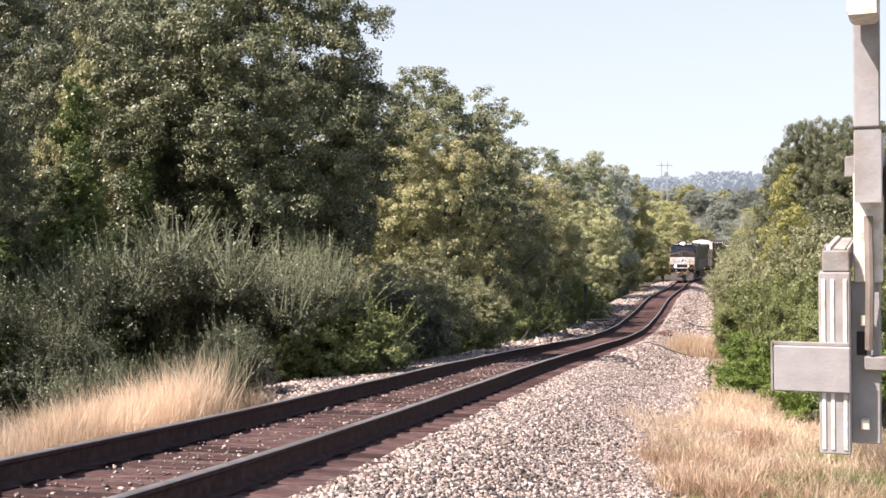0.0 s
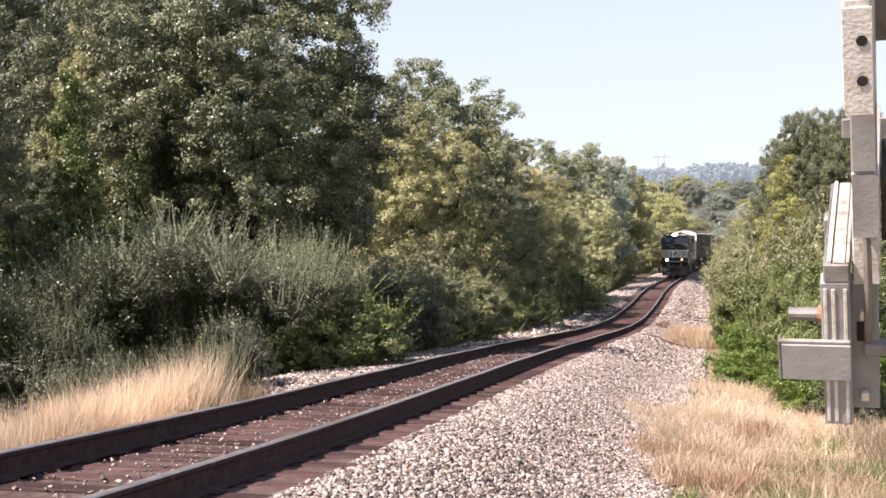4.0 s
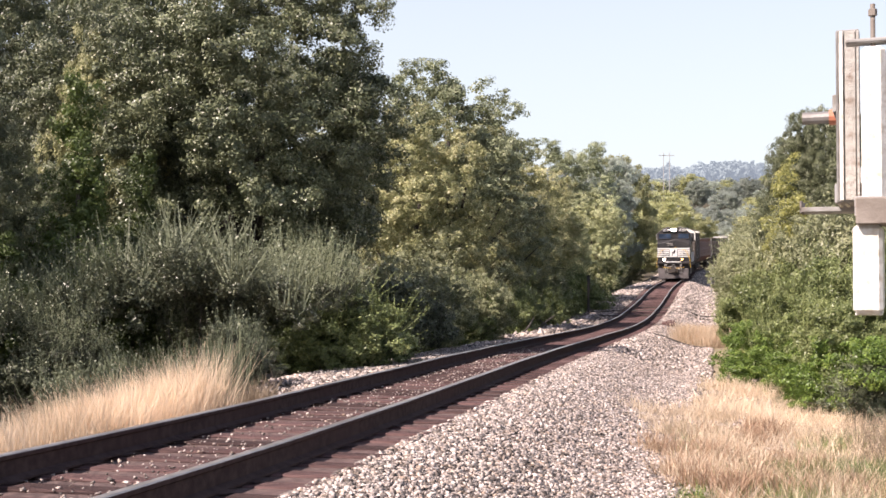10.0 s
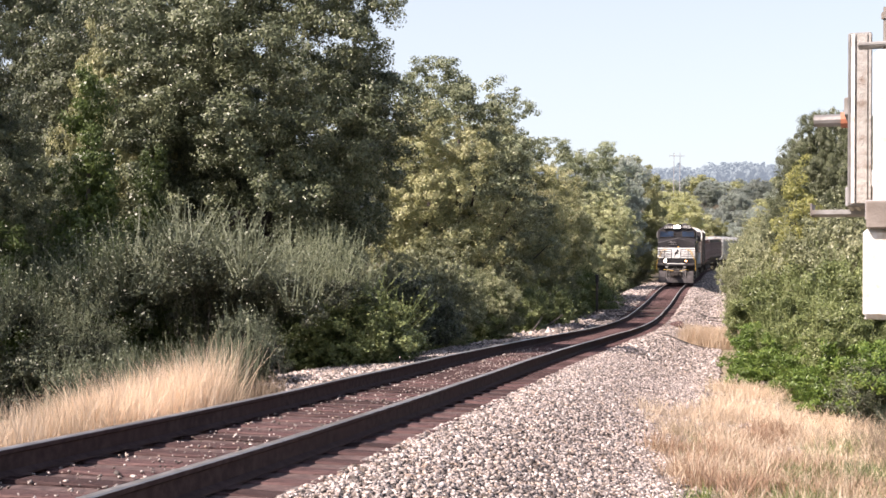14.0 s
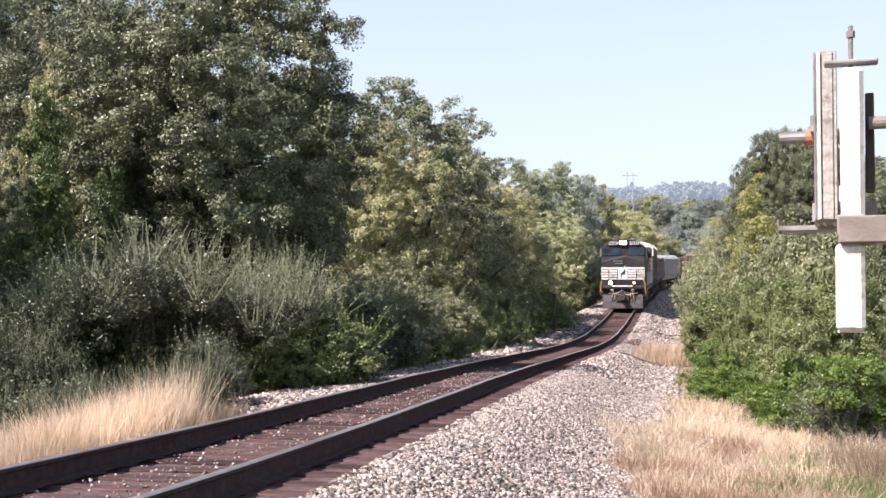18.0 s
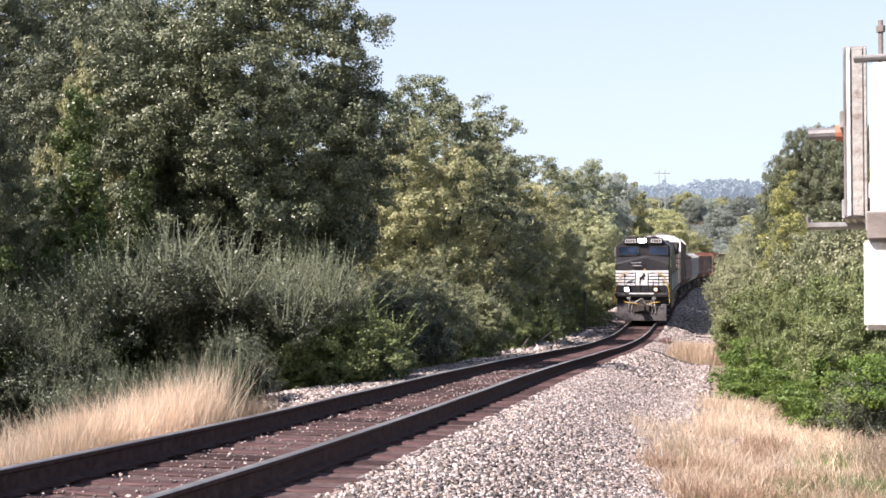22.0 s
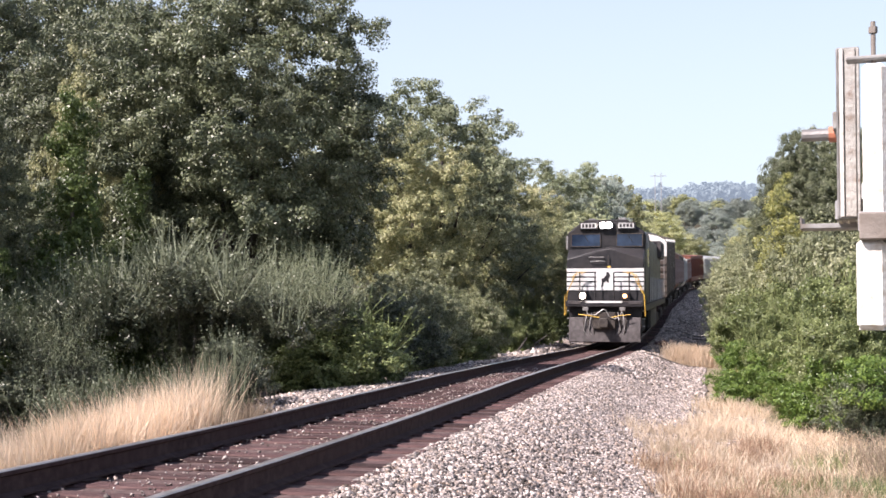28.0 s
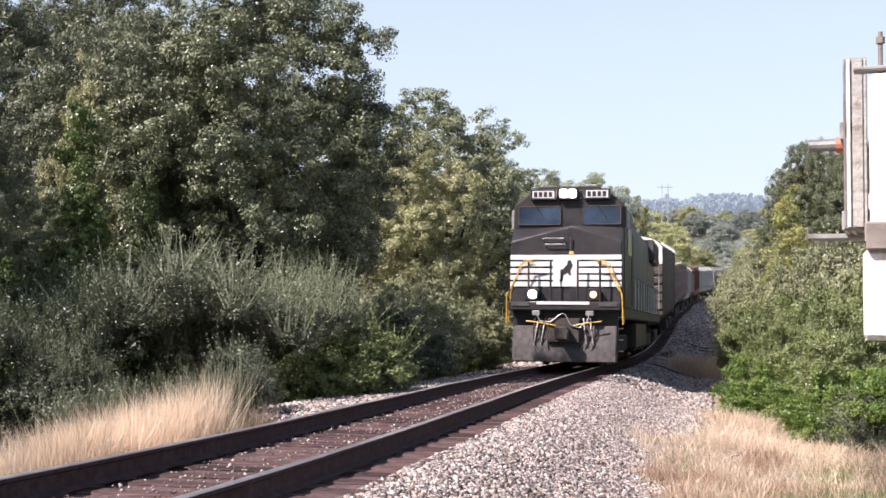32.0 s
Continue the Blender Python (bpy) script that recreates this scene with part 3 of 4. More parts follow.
put(YELLOW, px(1362, 32.5), 32.5, 0.6, 0.72, 100)
put(OAK, px(1408, 38), 38, 0.4, 0.8, 140)
put(OAK, px(1446, 37.5), 37.5, 0.5, 0.86, 300)
put(OAK, px(1378, 41), 41, 0.4, 0.6, 30)
put(OAK, px(1435, 36.5), 36.5, 0.48, 0.64, 110)
put(OAK, px(1450, 42), 42, 0.7, 0.68, 220)
put(OAK, px(1500, 36), 36, 0.5, 0.84, 75)
put(OAK, px(1545, 35), 35, 0.6, 0.72, 175)
put(OAK, px(1640, 33), 33, 0.6, 0.7, 15)
place(THICKET, px(1310, 58), 58, 0.95, 1.0, 15)
put(THICKET, px(1345, 50), 50, 1.0, 1.1, 115)
put(THICKET, px(1325, 46), 46, 0.75, 0.75, 300)
put(THICKET, px(1300, 70), 70, 0.95, 1.05, 65)
put(THICKET, px(1340, 76), 76, 1.25, 1.4, 205)
put(THICKET, px(1390, 40), 40, 0.95, 1.0, 165)
put(OLIVE, px(1385, 62), 62, 0.75, 0.85, 65)
put(OLIVE, px(1335, 92), 92, 0.85, 0.95, 200)
put(FAR, px(1300, 100), 100, 0.5, 0.55, 10)
put(THICKET, px(1440, 30), 30, 0.9, 0.9, 215)
put(THICKET, px(1520, 27), 27, 0.9, 0.95, 30)
place(BUSH, px(1340, 34), 34, 0.85, 1.0, 115)
put(BUSH, px(1390, 27), 27, 0.85, 0.95, 215)
put(BUSH, px(1470, 24), 24, 0.95, 0.95, 300)
put(BUSH, px(1550, 20), 20, 0.9, 0.95, 110)
put(BUSH, px(1440, 21.5), 21.5, 0.6, 0.65, 45)
put(BUSH, px(1520, 19), 19, 0.7, 0.75, 85)
place(GREEN, px(1365, 22.5), 22.5, 0.7, 0.55, 0)
put(GREEN, px(1318, 25.5), 25.5, 0.55, 0.6, 120)
put(GREEN, px(1425, 20.5), 20.5, 0.6, 0.42, 200)
put(GREEN, px(1480, 19), 19, 0.65, 0.6, 40)
put(GREEN, px(1570, 17.5), 17.5, 0.8, 0.65, 280)
put(BUSH, px(1400, 23), 23, 0.55, 0.75, 160)
put(SHRUB, px(1535, 17.2), 17.2, 0.45, 0.45, 200)
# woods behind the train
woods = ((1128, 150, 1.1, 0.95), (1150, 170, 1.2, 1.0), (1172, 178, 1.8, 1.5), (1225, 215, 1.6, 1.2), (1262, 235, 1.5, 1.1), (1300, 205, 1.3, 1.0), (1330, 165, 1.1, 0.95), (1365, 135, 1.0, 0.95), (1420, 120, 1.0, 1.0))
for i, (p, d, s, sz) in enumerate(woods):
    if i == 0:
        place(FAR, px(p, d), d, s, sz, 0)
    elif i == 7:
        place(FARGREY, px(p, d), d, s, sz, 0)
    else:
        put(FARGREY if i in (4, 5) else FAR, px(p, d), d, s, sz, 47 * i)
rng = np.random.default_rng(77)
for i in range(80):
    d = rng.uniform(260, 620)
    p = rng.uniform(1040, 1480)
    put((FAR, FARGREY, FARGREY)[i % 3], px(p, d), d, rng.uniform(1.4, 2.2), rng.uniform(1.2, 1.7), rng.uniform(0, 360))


# ---- the train ----
M_BLACK = mat("black_enamel", (0.02, 0.0195, 0.021), (0.032, 0.03, 0.032), 5.0, 0.45, bump=0.05, c3=(0.042, 0.037, 0.036), spec=0.22)
M_WHITE = mat("white_enamel", (0.55, 0.54, 0.53), (0.63, 0.63, 0.62), 5.0, 0.5, bump=0.05, c3=(0.44, 0.42, 0.39))
M_GREYP = mat("grey_pilot_paint", (0.06, 0.054, 0.054), (0.1, 0.09, 0.09), 6.0, 0.7, bump=0.1, c3=(0.04, 0.034, 0.032), spec=0.15)
M_DIRTY = mat("grimy_running_gear", (0.03, 0.026, 0.024), (0.065, 0.055, 0.048), 8.0, 0.85, bump=0.3, c3=(0.09, 0.07, 0.055))
M_YELLOWP = mat("yellow_rail_paint", (0.55, 0.33, 0.05), (0.62, 0.4, 0.08), 8.0, 0.5, bump=0.05, c3=(0.3, 0.18, 0.05))
M_GLASS = mat("cab_glass", (0.012, 0.02, 0.038), (0.03, 0.05, 0.09), 2.0, 0.15, bump=0.0, spec=0.45)
M_STEEL = mat("worn_steel", (0.22, 0.21, 0.2), (0.36, 0.35, 0.34), 10.0, 0.5, 0.5, bump=0.1)
G_HEAD = glow("headlight_glow", (1.0, 0.95, 0.82), 60.0)
G_DITCH = glow("ditch_light_glow", (1.0, 0.85, 0.6), 40.0)
G_AMBER = glow("dim_ditch_light_glow", (1.0, 0.5, 0.18), 3.0)


def bogie(parent, y, axles, wheelbase, r=0.5):
    part("side_frame", box(-1.2, -1.02, y - wheelbase / 2 - 0.4, y + wheelbase / 2 + 0.4, 0.35, 0.85), M_DIRTY, parent, edge=0.05)
    part("side_frame", box(1.02, 1.2, y - wheelbase / 2 - 0.4, y + wheelbase / 2 + 0.4, 0.35, 0.85), M_DIRTY, parent, edge=0.05)
    for k in range(axles):
        yy = y - wheelbase / 2 + wheelbase * k / (axles - 1)
        bm = cyl(-0.76, yy, r, r, 0.14, "x", 20)
        cyl(0.76, yy, r, r, 0.14, "x", 20, bm)
        cyl(0, yy, r, 0.09, 1.5, "x", 8, bm)
        part("wheelset", bm, M_DIRTY, parent)


def locomotive():
    root = thing("locomotive", "black and white freight diesel locomotive with wide nose and lit headlights", "locomotive")
    P = lambda name, bm, m, label="", edge=0.0, parent=None: part(name, bm, m, parent or root, label, edge=edge)
    bm = bmesh.new()
    q = [bm.verts.new(v) for v in ((-1.5, 0.3, 1.62), (1.5, 0.3, 1.62), (1.5, 0.36, 3.36), (0.14, 0.4, 3.78), (-1.5, 0.36, 3.36), (-1.5, 1.05, 1.62), (1.5, 1.05, 1.62), (1.5, 1.05, 3.8), (0.14, 1.05, 3.88), (-1.5, 1.05, 3.8))]
    for f in ((0, 1, 2, 3, 4), (3, 2, 7, 8), (4, 3, 8, 9), (1, 6, 7, 2), (5, 0, 4, 9), (6, 5, 9, 8, 7), (5, 6, 1, 0)):
        bm.faces.new([q[k] for k in f])
    P("nose", bm, M_BLACK, edge=0.03)
    P("cab", prism(((-1.52, 1.6), (1.52, 1.6), (1.52, 4.42), (0.97, 4.84), (-0.97, 4.84), (-1.52, 4.42)), "y", 0.95, 4.2), M_BLACK, edge=0.05)
    P("long_hood", box(-1.28, 1.28, 4.2, 21.0, 1.6, 4.45), M_BLACK, edge=0.06)
    P("radiator", box(-1.5, 1.5, 16.8, 20.8, 3.75, 4.65), M_BLACK, edge=0.05)
    P("frame", box(-1.52, 1.52, 0.55, 21.4, 1.3, 1.6), M_BLACK, edge=0.03)
    P("pilot", box(-1.4, 1.4, 0.3, 0.5, 0.4, 1.5), M_BLACK)
    P("fuel_tank", box(-1.35, 1.35, 8.0, 14.0, 0.3, 1.3), M_BLACK, edge=0.12)
    bogie(root, 3.9, 3, 3.8, 0.53)
    bogie(root, 17.6, 3, 3.8, 0.53)
    for x0, x1 in ((-1.36, -0.24), (0.42, 1.4)):
        w = P("windshield", box(x0, x1, 0.915, 0.95, 3.89, 4.36), M_GLASS)
        bm = box(x0 - 0.03, x1 + 0.03, 0.9, 0.95, 4.36, 4.39)
        box(x0 - 0.03, x1 + 0.03, 0.9, 0.95, 3.86, 3.89, bm)
        box(x0 - 0.03, x0, 0.9, 0.95, 3.86, 4.39, bm)
        box(x1, x1 + 0.03, 0.9, 0.95, 3.86, 4.39, bm)
        P("window_frame", bm, M_DIRTY, "", 0, w)
        c = (x0 + x1) / 2
        P("wiper", tube([(c - 0.1, 0.87, 4.39), (c + 0.1, 0.87, 4.08)], 0.014, None, 5), M_BLACK, "", 0, w)
        b = P("number_board", box(c - 0.36 + 0.12 * (1 if c < 0 else -1), c + 0.36 + 0.12 * (1 if c < 0 else -1), 0.8, 0.95, 4.54, 4.84), M_BLACK, "black box with pale lit number panel", 0.015)
        cc = c + 0.12 * (1 if c < 0 else -1)
        P("panel", box(cc - 0.3, cc + 0.3, 0.785, 0.8, 4.59, 4.79), M_WHITE, "", 0, b)
        for k in range(4):
            P("bar", box(cc - 0.26 + 0.137 * k, cc - 0.165 + 0.137 * k, 0.778, 0.785, 4.62, 4.76), M_BLACK, "", 0, b)
    P("cab_roof", prism(((-0.98, 4.8), (0.98, 4.8), (0.82, 4.93), (-0.82, 4.93)), "y", 1.0, 3.9), M_BLACK, "", 0.02)
    h = P("headlight", box(-0.25, 0.25, 0.78, 1.0, 4.54, 4.88), M_BLACK, "twin headlight glowing white", 0.02)
    for x in (-0.12, 0.12):
        P("lamp", cyl(x, 0.77, 4.71, 0.115, 0.04, "y"), G_HEAD, "", 0, h)
    P("horn", box(0.45, 0.75, 1.4, 1.8, 4.93, 5.03), M_STEEL, "", 0.02)
    P("antenna", box(-0.75, -0.45, 1.4, 1.7, 4.93, 5.01), M_STEEL, "", 0.02)
    for z0, z1 in ((2.87, 3.0), (2.69, 2.82), (2.51, 2.64), (2.33, 2.46), (2.15, 2.28)):
        P("stripe", box(-1.49, -0.33, 0.286, 0.3, z0, z1), M_WHITE)
        P("stripe", box(0.36, 1.49, 0.286, 0.3, z0, z1), M_WHITE)
    e = P("emblem_panel", box(-0.33, 0.36, 0.284, 0.3, 2.15, 3.0), M_WHITE, "white panel with dark emblem shape")
    P("emblem", prism(((-0.16, 2.26), (-0.08, 2.3), (-0.06, 2.45), (0.06, 2.52), (0.1, 2.45), (0.15, 2.46), (0.13, 2.58), (0.2, 2.72), (0.14, 2.86), (0.06, 2.84), (0.05, 2.74), (-0.06, 2.62), (-0.14, 2.6), (-0.12, 2.42)), "y", 0.272, 0.284), M_BLACK, "", 0, e)
    d = P("nose_door", box(0.12, 0.72, 0.275, 0.3, 1.75, 2.12), M_BLACK, "", 0.01)
    P("door_seam", box(0.12, 0.14, 0.282, 0.32, 3.02, 3.5), M_DIRTY)
    P("class_light", box(0.1, 0.22, 0.27, 0.3, 3.02, 3.1), M_YELLOWP)
    P("grab_iron", tube([(-0.62, 0.36, 3.42), (-0.62, 0.28, 3.44), (-0.05, 0.28, 3.44), (-0.05, 0.36, 3.42)], 0.02, None, 5), M_STEEL)
    P("grab_iron", tube([(-0.55, 0.34, 3.26), (-0.55, 0.26, 3.28), (0.0, 0.26, 3.28), (0.0, 0.34, 3.26)], 0.02, None, 5), M_STEEL)
    P("anticlimber", box(-1.5, 1.5, -0.05, 0.6, 1.5, 1.74), M_BLACK, "", 0.03)
    P("step_edge", box(-0.72, 0.68, -0.075, -0.05, 1.66, 1.74), M_WHITE)
    P("step_edge", box(0.92, 1.4, -0.075, -0.05, 1.62, 1.72), M_GREYP)
    P("step_edge", box(-1.4, -0.92, -0.075, -0.05, 1.62, 1.72), M_GREYP)
    for x in (-0.84, 0.78):
        q = P("ditch_light", box(x - 0.16, x + 0.16, -0.02, 0.28, 1.76, 2.1), M_BLACK, "ditch light glowing warm white", 0.03)
        P("lamp", cyl(x, -0.03, 1.93, 0.11 if x < 0 else 0.085, 0.04, "y"), G_DITCH if x < 0 else G_AMBER, "", 0, q)
    for x in (-0.95, -0.36, 0.36, 0.95):
        P("hand_rail_post", tube([(x, 0.02, 1.74), (x, 0.02, 2.85)], 0.028, None, 6), M_BLACK)
    for s in (-1, 1):
        P("corner_hand_rail", tube([(0.72 * s, 0.02, 2.86), (1.08 * s, 0.0, 2.82), (1.42 * s, -0.02, 2.1), (1.53 * s, -0.02, 1.95), (1.55 * s, 0.05, 1.15)], 0.019, None, 6), M_YELLOWP, "yellow hand rail")
        P("corner_hand_rail", tube([(0.85 * s, 0.25, 2.8), (1.2 * s, 0.22, 2.76), (1.48 * s, 0.3, 2.0), (1.56 * s, 0.45, 1.2)], 0.016, None, 6), M_YELLOWP, "yellow hand rail")
        for k in range(4):
            P("step", box(min(1.02 * s, 1.5 * s), max(1.02 * s, 1.5 * s), 0.5, 0.8, 0.42 + 0.3 * k, 0.46 + 0.3 * k), M_STEEL)
        P("mirror", box(1.58 * s - 0.04, 1.58 * s + 0.04, 1.2, 1.45, 3.78, 4.32), M_STEEL, "", 0.01)
        P("mirror_arm", box(min(1.5 * s, 1.6 * s), max(1.5 * s, 1.6 * s), 1.25, 1.29, 4.3, 4.36), M_BLACK)
        P("cab_side_window", box(1.525 * s - 0.012, 1.525 * s + 0.012, 2.0, 3.4, 3.1, 3.9), M_GLASS)
        P("cab_door", box(1.525 * s - 0.015, 1.525 * s + 0.015, 3.55, 4.1, 1.7, 3.8), M_GREYP)
        for k in range(5):
            hx = (0.42 + 0.09 * k) * s
            P("air_hose", tube([(hx, 0.12, 1.3), (hx + 0.04 * s, 0.0, 0.95), (hx + 0.1 * s * (k % 2), -0.02, 0.6), (hx - 0.05 * s, 0.02, 0.32 + 0.05 * (k % 3))], 0.02, None, 6), M_STEEL if k % 2 else M_DIRTY)
        for k in range(12):
            y = 4.9 + 0.98 * k
            P("hood_door", box(min(1.28 * s, 1.305 * s), max(1.28 * s, 1.305 * s), y, y + 0.92, 1.9, 4.1), M_BLACK, "", 0.01)
        for k in range(11):
            y = 4.6 + 1.5 * k
            P("stanchion", tube([(1.47 * s, y, 1.6), (1.47 * s, y, 2.65)], 0.022, None, 6), M_WHITE)
        P("side_hand_rail", tube([(1.47 * s, 4.4, 2.65), (1.47 * s, 20.6, 2.65)], 0.022, None, 6), M_BLACK)
        P("radiator_screen", box(1.5 * s - 0.015, 1.5 * s + 0.015, 17.0, 20.6, 3.85, 4.5), M_DIRTY)
        P("radiator_face", box(min(1.3 * s, 1.48 * s), max(1.3 * s, 1.48 * s), 16.78, 16.8, 3.8, 4.6), M_GREYP)
    P("intake_box", box(-1.1, 1.1, 9.5, 12.2, 4.4, 4.75), M_GREYP, "", 0.04)
    P("exhaust_stack", box(-0.3, 0.3, 13.6, 14.6, 4.45, 4.78), M_DIRTY, "", 0.03)
    P("walkway_edge", box(-1.53, 1.53, 0.6, 21.4, 1.58, 1.62), M_GREYP)
    P("plow_blade", prism(((0.5, 0.14), (-0.05, 0.14), (0.02, 0.62), (0.2, 1.1), (0.5, 1.1)), "x", -1.38, 1.38), M_GREYP, "scuffed grey snow plow", 0.03)
    P("coupler", prism(((-0.16, 0.72), (0.16, 0.72), (0.2, 0.95), (0.12, 1.08), (-0.18, 1.08), (-0.2, 0.9)), "y", -0.5, 0.3), M_DIRTY, "rusty knuckle coupler", 0.03)
    P("coupler_pocket", box(-0.42, 0.42, -0.1, 0.1, 0.66, 1.3), M_DIRTY, "", 0.02)
    P("jumper_cable", tube([(-0.72, -0.08, 1.42), (-0.62, -0.12, 1.22), (-0.35, -0.14, 1.2), (-0.05, -0.12, 1.42), (0.05, -0.12, 1.4), (0.2, -0.15, 1.12), (0.42, -0.15, 1.05), (0.62, -0.12, 1.2), (0.68, -0.08, 1.42)], 0.017, None, 6), M_STEEL, "pale hanging jumper cable")
    P("uncoupling_lever", tube([(-1.0, -0.1, 1.22), (-0.6, -0.14, 1.18), (-0.2, -0.14, 1.1)], 0.02, None, 6), M_YELLOWP)
    P("uncoupling_lever", tube([(1.0, -0.1, 1.22), (0.6, -0.14, 1.18), (0.25, -0.14, 1.1)], 0.02, None, 6), M_YELLOWP)
    P("receptacle", box(-0.84, -0.62, -0.1, 0.0, 1.36, 1.5), M_STEEL, "", 0.02)
    P("receptacle", box(0.58, 0.8, -0.1, 0.0, 1.36, 1.5), M_STEEL, "", 0.02)
    return root


def freight(kind, body_m, length, label, height=4.4, trim=None):
    root = thing(kind, label, "freight car", "cars of the train")
    trim = trim or body_m
    h0 = 1.15
    if kind == "covered_hopper":
        part("body", prism(((-1.5, h0 + 0.6), (-1.2, h0), (1.2, h0), (1.5, h0 + 0.6), (1.5, height - 0.35), (1.0, height), (-1.0, height), (-1.5, height - 0.35)), "y", 0.7, length - 0.7), body_m, root, edge=0.04)
        n = 14
        part("roof_walk", box(-0.35, 0.35, 0.7, length - 0.7, height, height + 0.12), M_STEEL, root)
    elif kind == "tall_hopper":
        arch = [(1.6 * math.cos(k * math.pi / 8), height - 0.55 + 0.55 * math.sin(k * math.pi / 8)) for k in range(9)]
        part("body", prism([(-1.6, h0 + 0.5), (-1.2, h0), (1.2, h0), (1.6, h0 + 0.5)] + arch, "y", 0.7, length - 0.7), body_m, root, edge=0.03)
        # upper end in the sunlit tone, all other sides keep the shaded brown
        part("end_panel", prism([(-1.58, height - 1.35), (1.58, height - 1.35)] + [(x * 0.985, z - 0.03) for x, z in arch], "y", 0.66, 0.7), trim, root, "cream-white end panel coloured as if sunlit")
        n = 9
        part("roof_walk", box(-0.35, 0.35, 0.9, length - 0.7, height, height + 0.1), M_STEEL, root)
    elif kind == "open_hopper":
        part("body", prism(((-1.5, h0 + 0.5), (-1.1, h0), (1.1, h0), (1.5, h0 + 0.5), (1.5, height), (1.42, height), (1.3, height - 0.5), (-1.3, height - 0.5), (-1.42, height), (-1.5, height)), "y", 0.7, length - 0.7), body_m, root)
        n = 12
        part("top_chord", box(-1.56, -1.44, 0.6, length - 0.6, height, height + 0.1), trim, root)
        part("top_chord", box(1.44, 1.56, 0.6, length - 0.6, height, height + 0.1), trim, root)
    else:
        part("body", box(-1.5, 1.5, 0.6, length - 0.6, h0, height), body_m, root, edge=0.05)
        n = 16
        part("roof", prism(((-1.52, height), (1.52, height), (0, height + 0.16)), "y", 0.58, length - 0.58), trim, root)
    rib = None
    for i in range(n):
        y = 0.9 + (length - 1.8) * i / (n - 1)
        for x in (-1.55, 1.55):
            if rib is None:
                rib = part("rib", box(-0.05, 0.05, -0.05, 0.05, h0 + 0.6, height - 0.35), trim, root)
                rib.location = (x, y, 0)
            else:
                c = rib.copy()
                scene.collection.objects.link(c)
                c.location = (x, y, 0)
    for x in (-1.2, 1.2):
        bm = bmesh.new()
        for k in range(7):
            box(x - 0.22, x + 0.22, 0.5, 0.54, 1.3 + 0.4 * k, 1.34 + 0.4 * k, bm)
        box(x - 0.24, x - 0.2, 0.5, 0.54, 1.2, 4.0, bm)
        box(x + 0.2, x + 0.24, 0.5, 0.54, 1.2, 4.0, bm)
        part("ladder", bm, M_STEEL, root)
    part("sill", box(-0.35, 0.35, 0.0, length, 0.8, 1.15), M_DIRTY, root)
    bogie(root, 2.2, 2, 1.75, 0.46)
    bogie(root, length - 2.2, 2, 1.75, 0.46)
    return root


C_GREY = mat("pale_grey_car_paint", (0.16, 0.155, 0.15), (0.28, 0.275, 0.265), 2.0, 0.6, bump=0.1, c3=(0.1, 0.08, 0.07), stretch=(1, 1, 0.25), big=1.4)
C_WHITE = mat("white_car_paint", (0.36, 0.355, 0.34), (0.52, 0.52, 0.5), 2.0, 0.6, bump=0.1, c3=(0.13, 0.1, 0.085), stretch=(1, 1, 0.2), big=1.6)
C_DARK = mat("black_car_paint", (0.025, 0.022, 0.021), (0.05, 0.042, 0.038), 2.0, 0.7, bump=0.1, c3=(0.08, 0.055, 0.04), stretch=(1, 1, 0.3))
C_RED = mat("oxide_red_car_paint", (0.14, 0.05, 0.035), (0.2, 0.075, 0.05), 2.0, 0.7, bump=0.1, c3=(0.09, 0.04, 0.03), stretch=(1, 1, 0.3))
# a white car's shade put into this brown, its sunlit end into the cream
C_BROWN = mat("grimy_shade_brown_car_paint", (0.075, 0.06, 0.052), (0.12, 0.1, 0.088), 2.0, 0.75, bump=0.1, c3=(0.05, 0.036, 0.03), stretch=(1, 1, 0.3), spec=0.05)
C_CREAM = mat("sunlit_white_end_paint", (0.58, 0.57, 0.53), (0.72, 0.71, 0.67), 2.0, 0.6, bump=0.1, c3=(0.4, 0.36, 0.3), big=1.6)
C_DULL = mat("dull_pink_grey_paint", (0.3, 0.22, 0.2), (0.4, 0.32, 0.3), 3.0, 0.7, bump=0.1)
TRAIN = [(locomotive(), 22.3),
         (freight("tall_hopper", C_BROWN, 17.5, "tall grimy covered hopper, body browned for shade, end whitened for sun", 5.3, C_CREAM), 17.5),
         (freight("open_hopper", C_RED, 15.5, "oxide-red open hopper car with pale top edge", 4.0, C_DULL), 15.5),
         (freight("open_hopper", C_DARK, 15.5, "black open hopper car with pale top edge", 4.0, C_DULL), 15.5),
         (freight("covered_hopper", C_WHITE, 17.0, "white covered hopper car streaked with dirt"), 17.0),
         (freight("open_hopper", C_RED, 15.5, "oxide-red open hopper car with pale top edge", 4.0, C_DULL), 15.5),
         (freight("boxcar", C_RED, 16.5, "oxide-red ribbed steel boxcar"), 16.5),
         (freight("covered_hopper", C_WHITE, 17.0, "white covered hopper car streaked with dirt"), 17.0),
         (freight("covered_hopper", C_GREY, 17.0, "pale grey ribbed covered hopper car"), 17.0),
         (freight("open_hopper", C_RED, 15.5, "oxide-red open hopper car with pale top edge", 4.0, C_DULL), 15.5),
         (freight("covered_hopper", C_WHITE, 17.0, "white covered hopper car streaked with dirt"), 17.0)]


def nose_place(t):
    """Where the train's front stands along the view, at t seconds."""
    return 140.0 - 3.44 * t


def car_pose(d, length):
    a, b = track(d), track(d + length * 0.96)
    y = (b - a).normalized()
    x = y.cross(Vector((0, 0, 1))).normalized()
    z = x.cross(y)
    m = Matrix((x, y, z)).transposed().to_4x4()
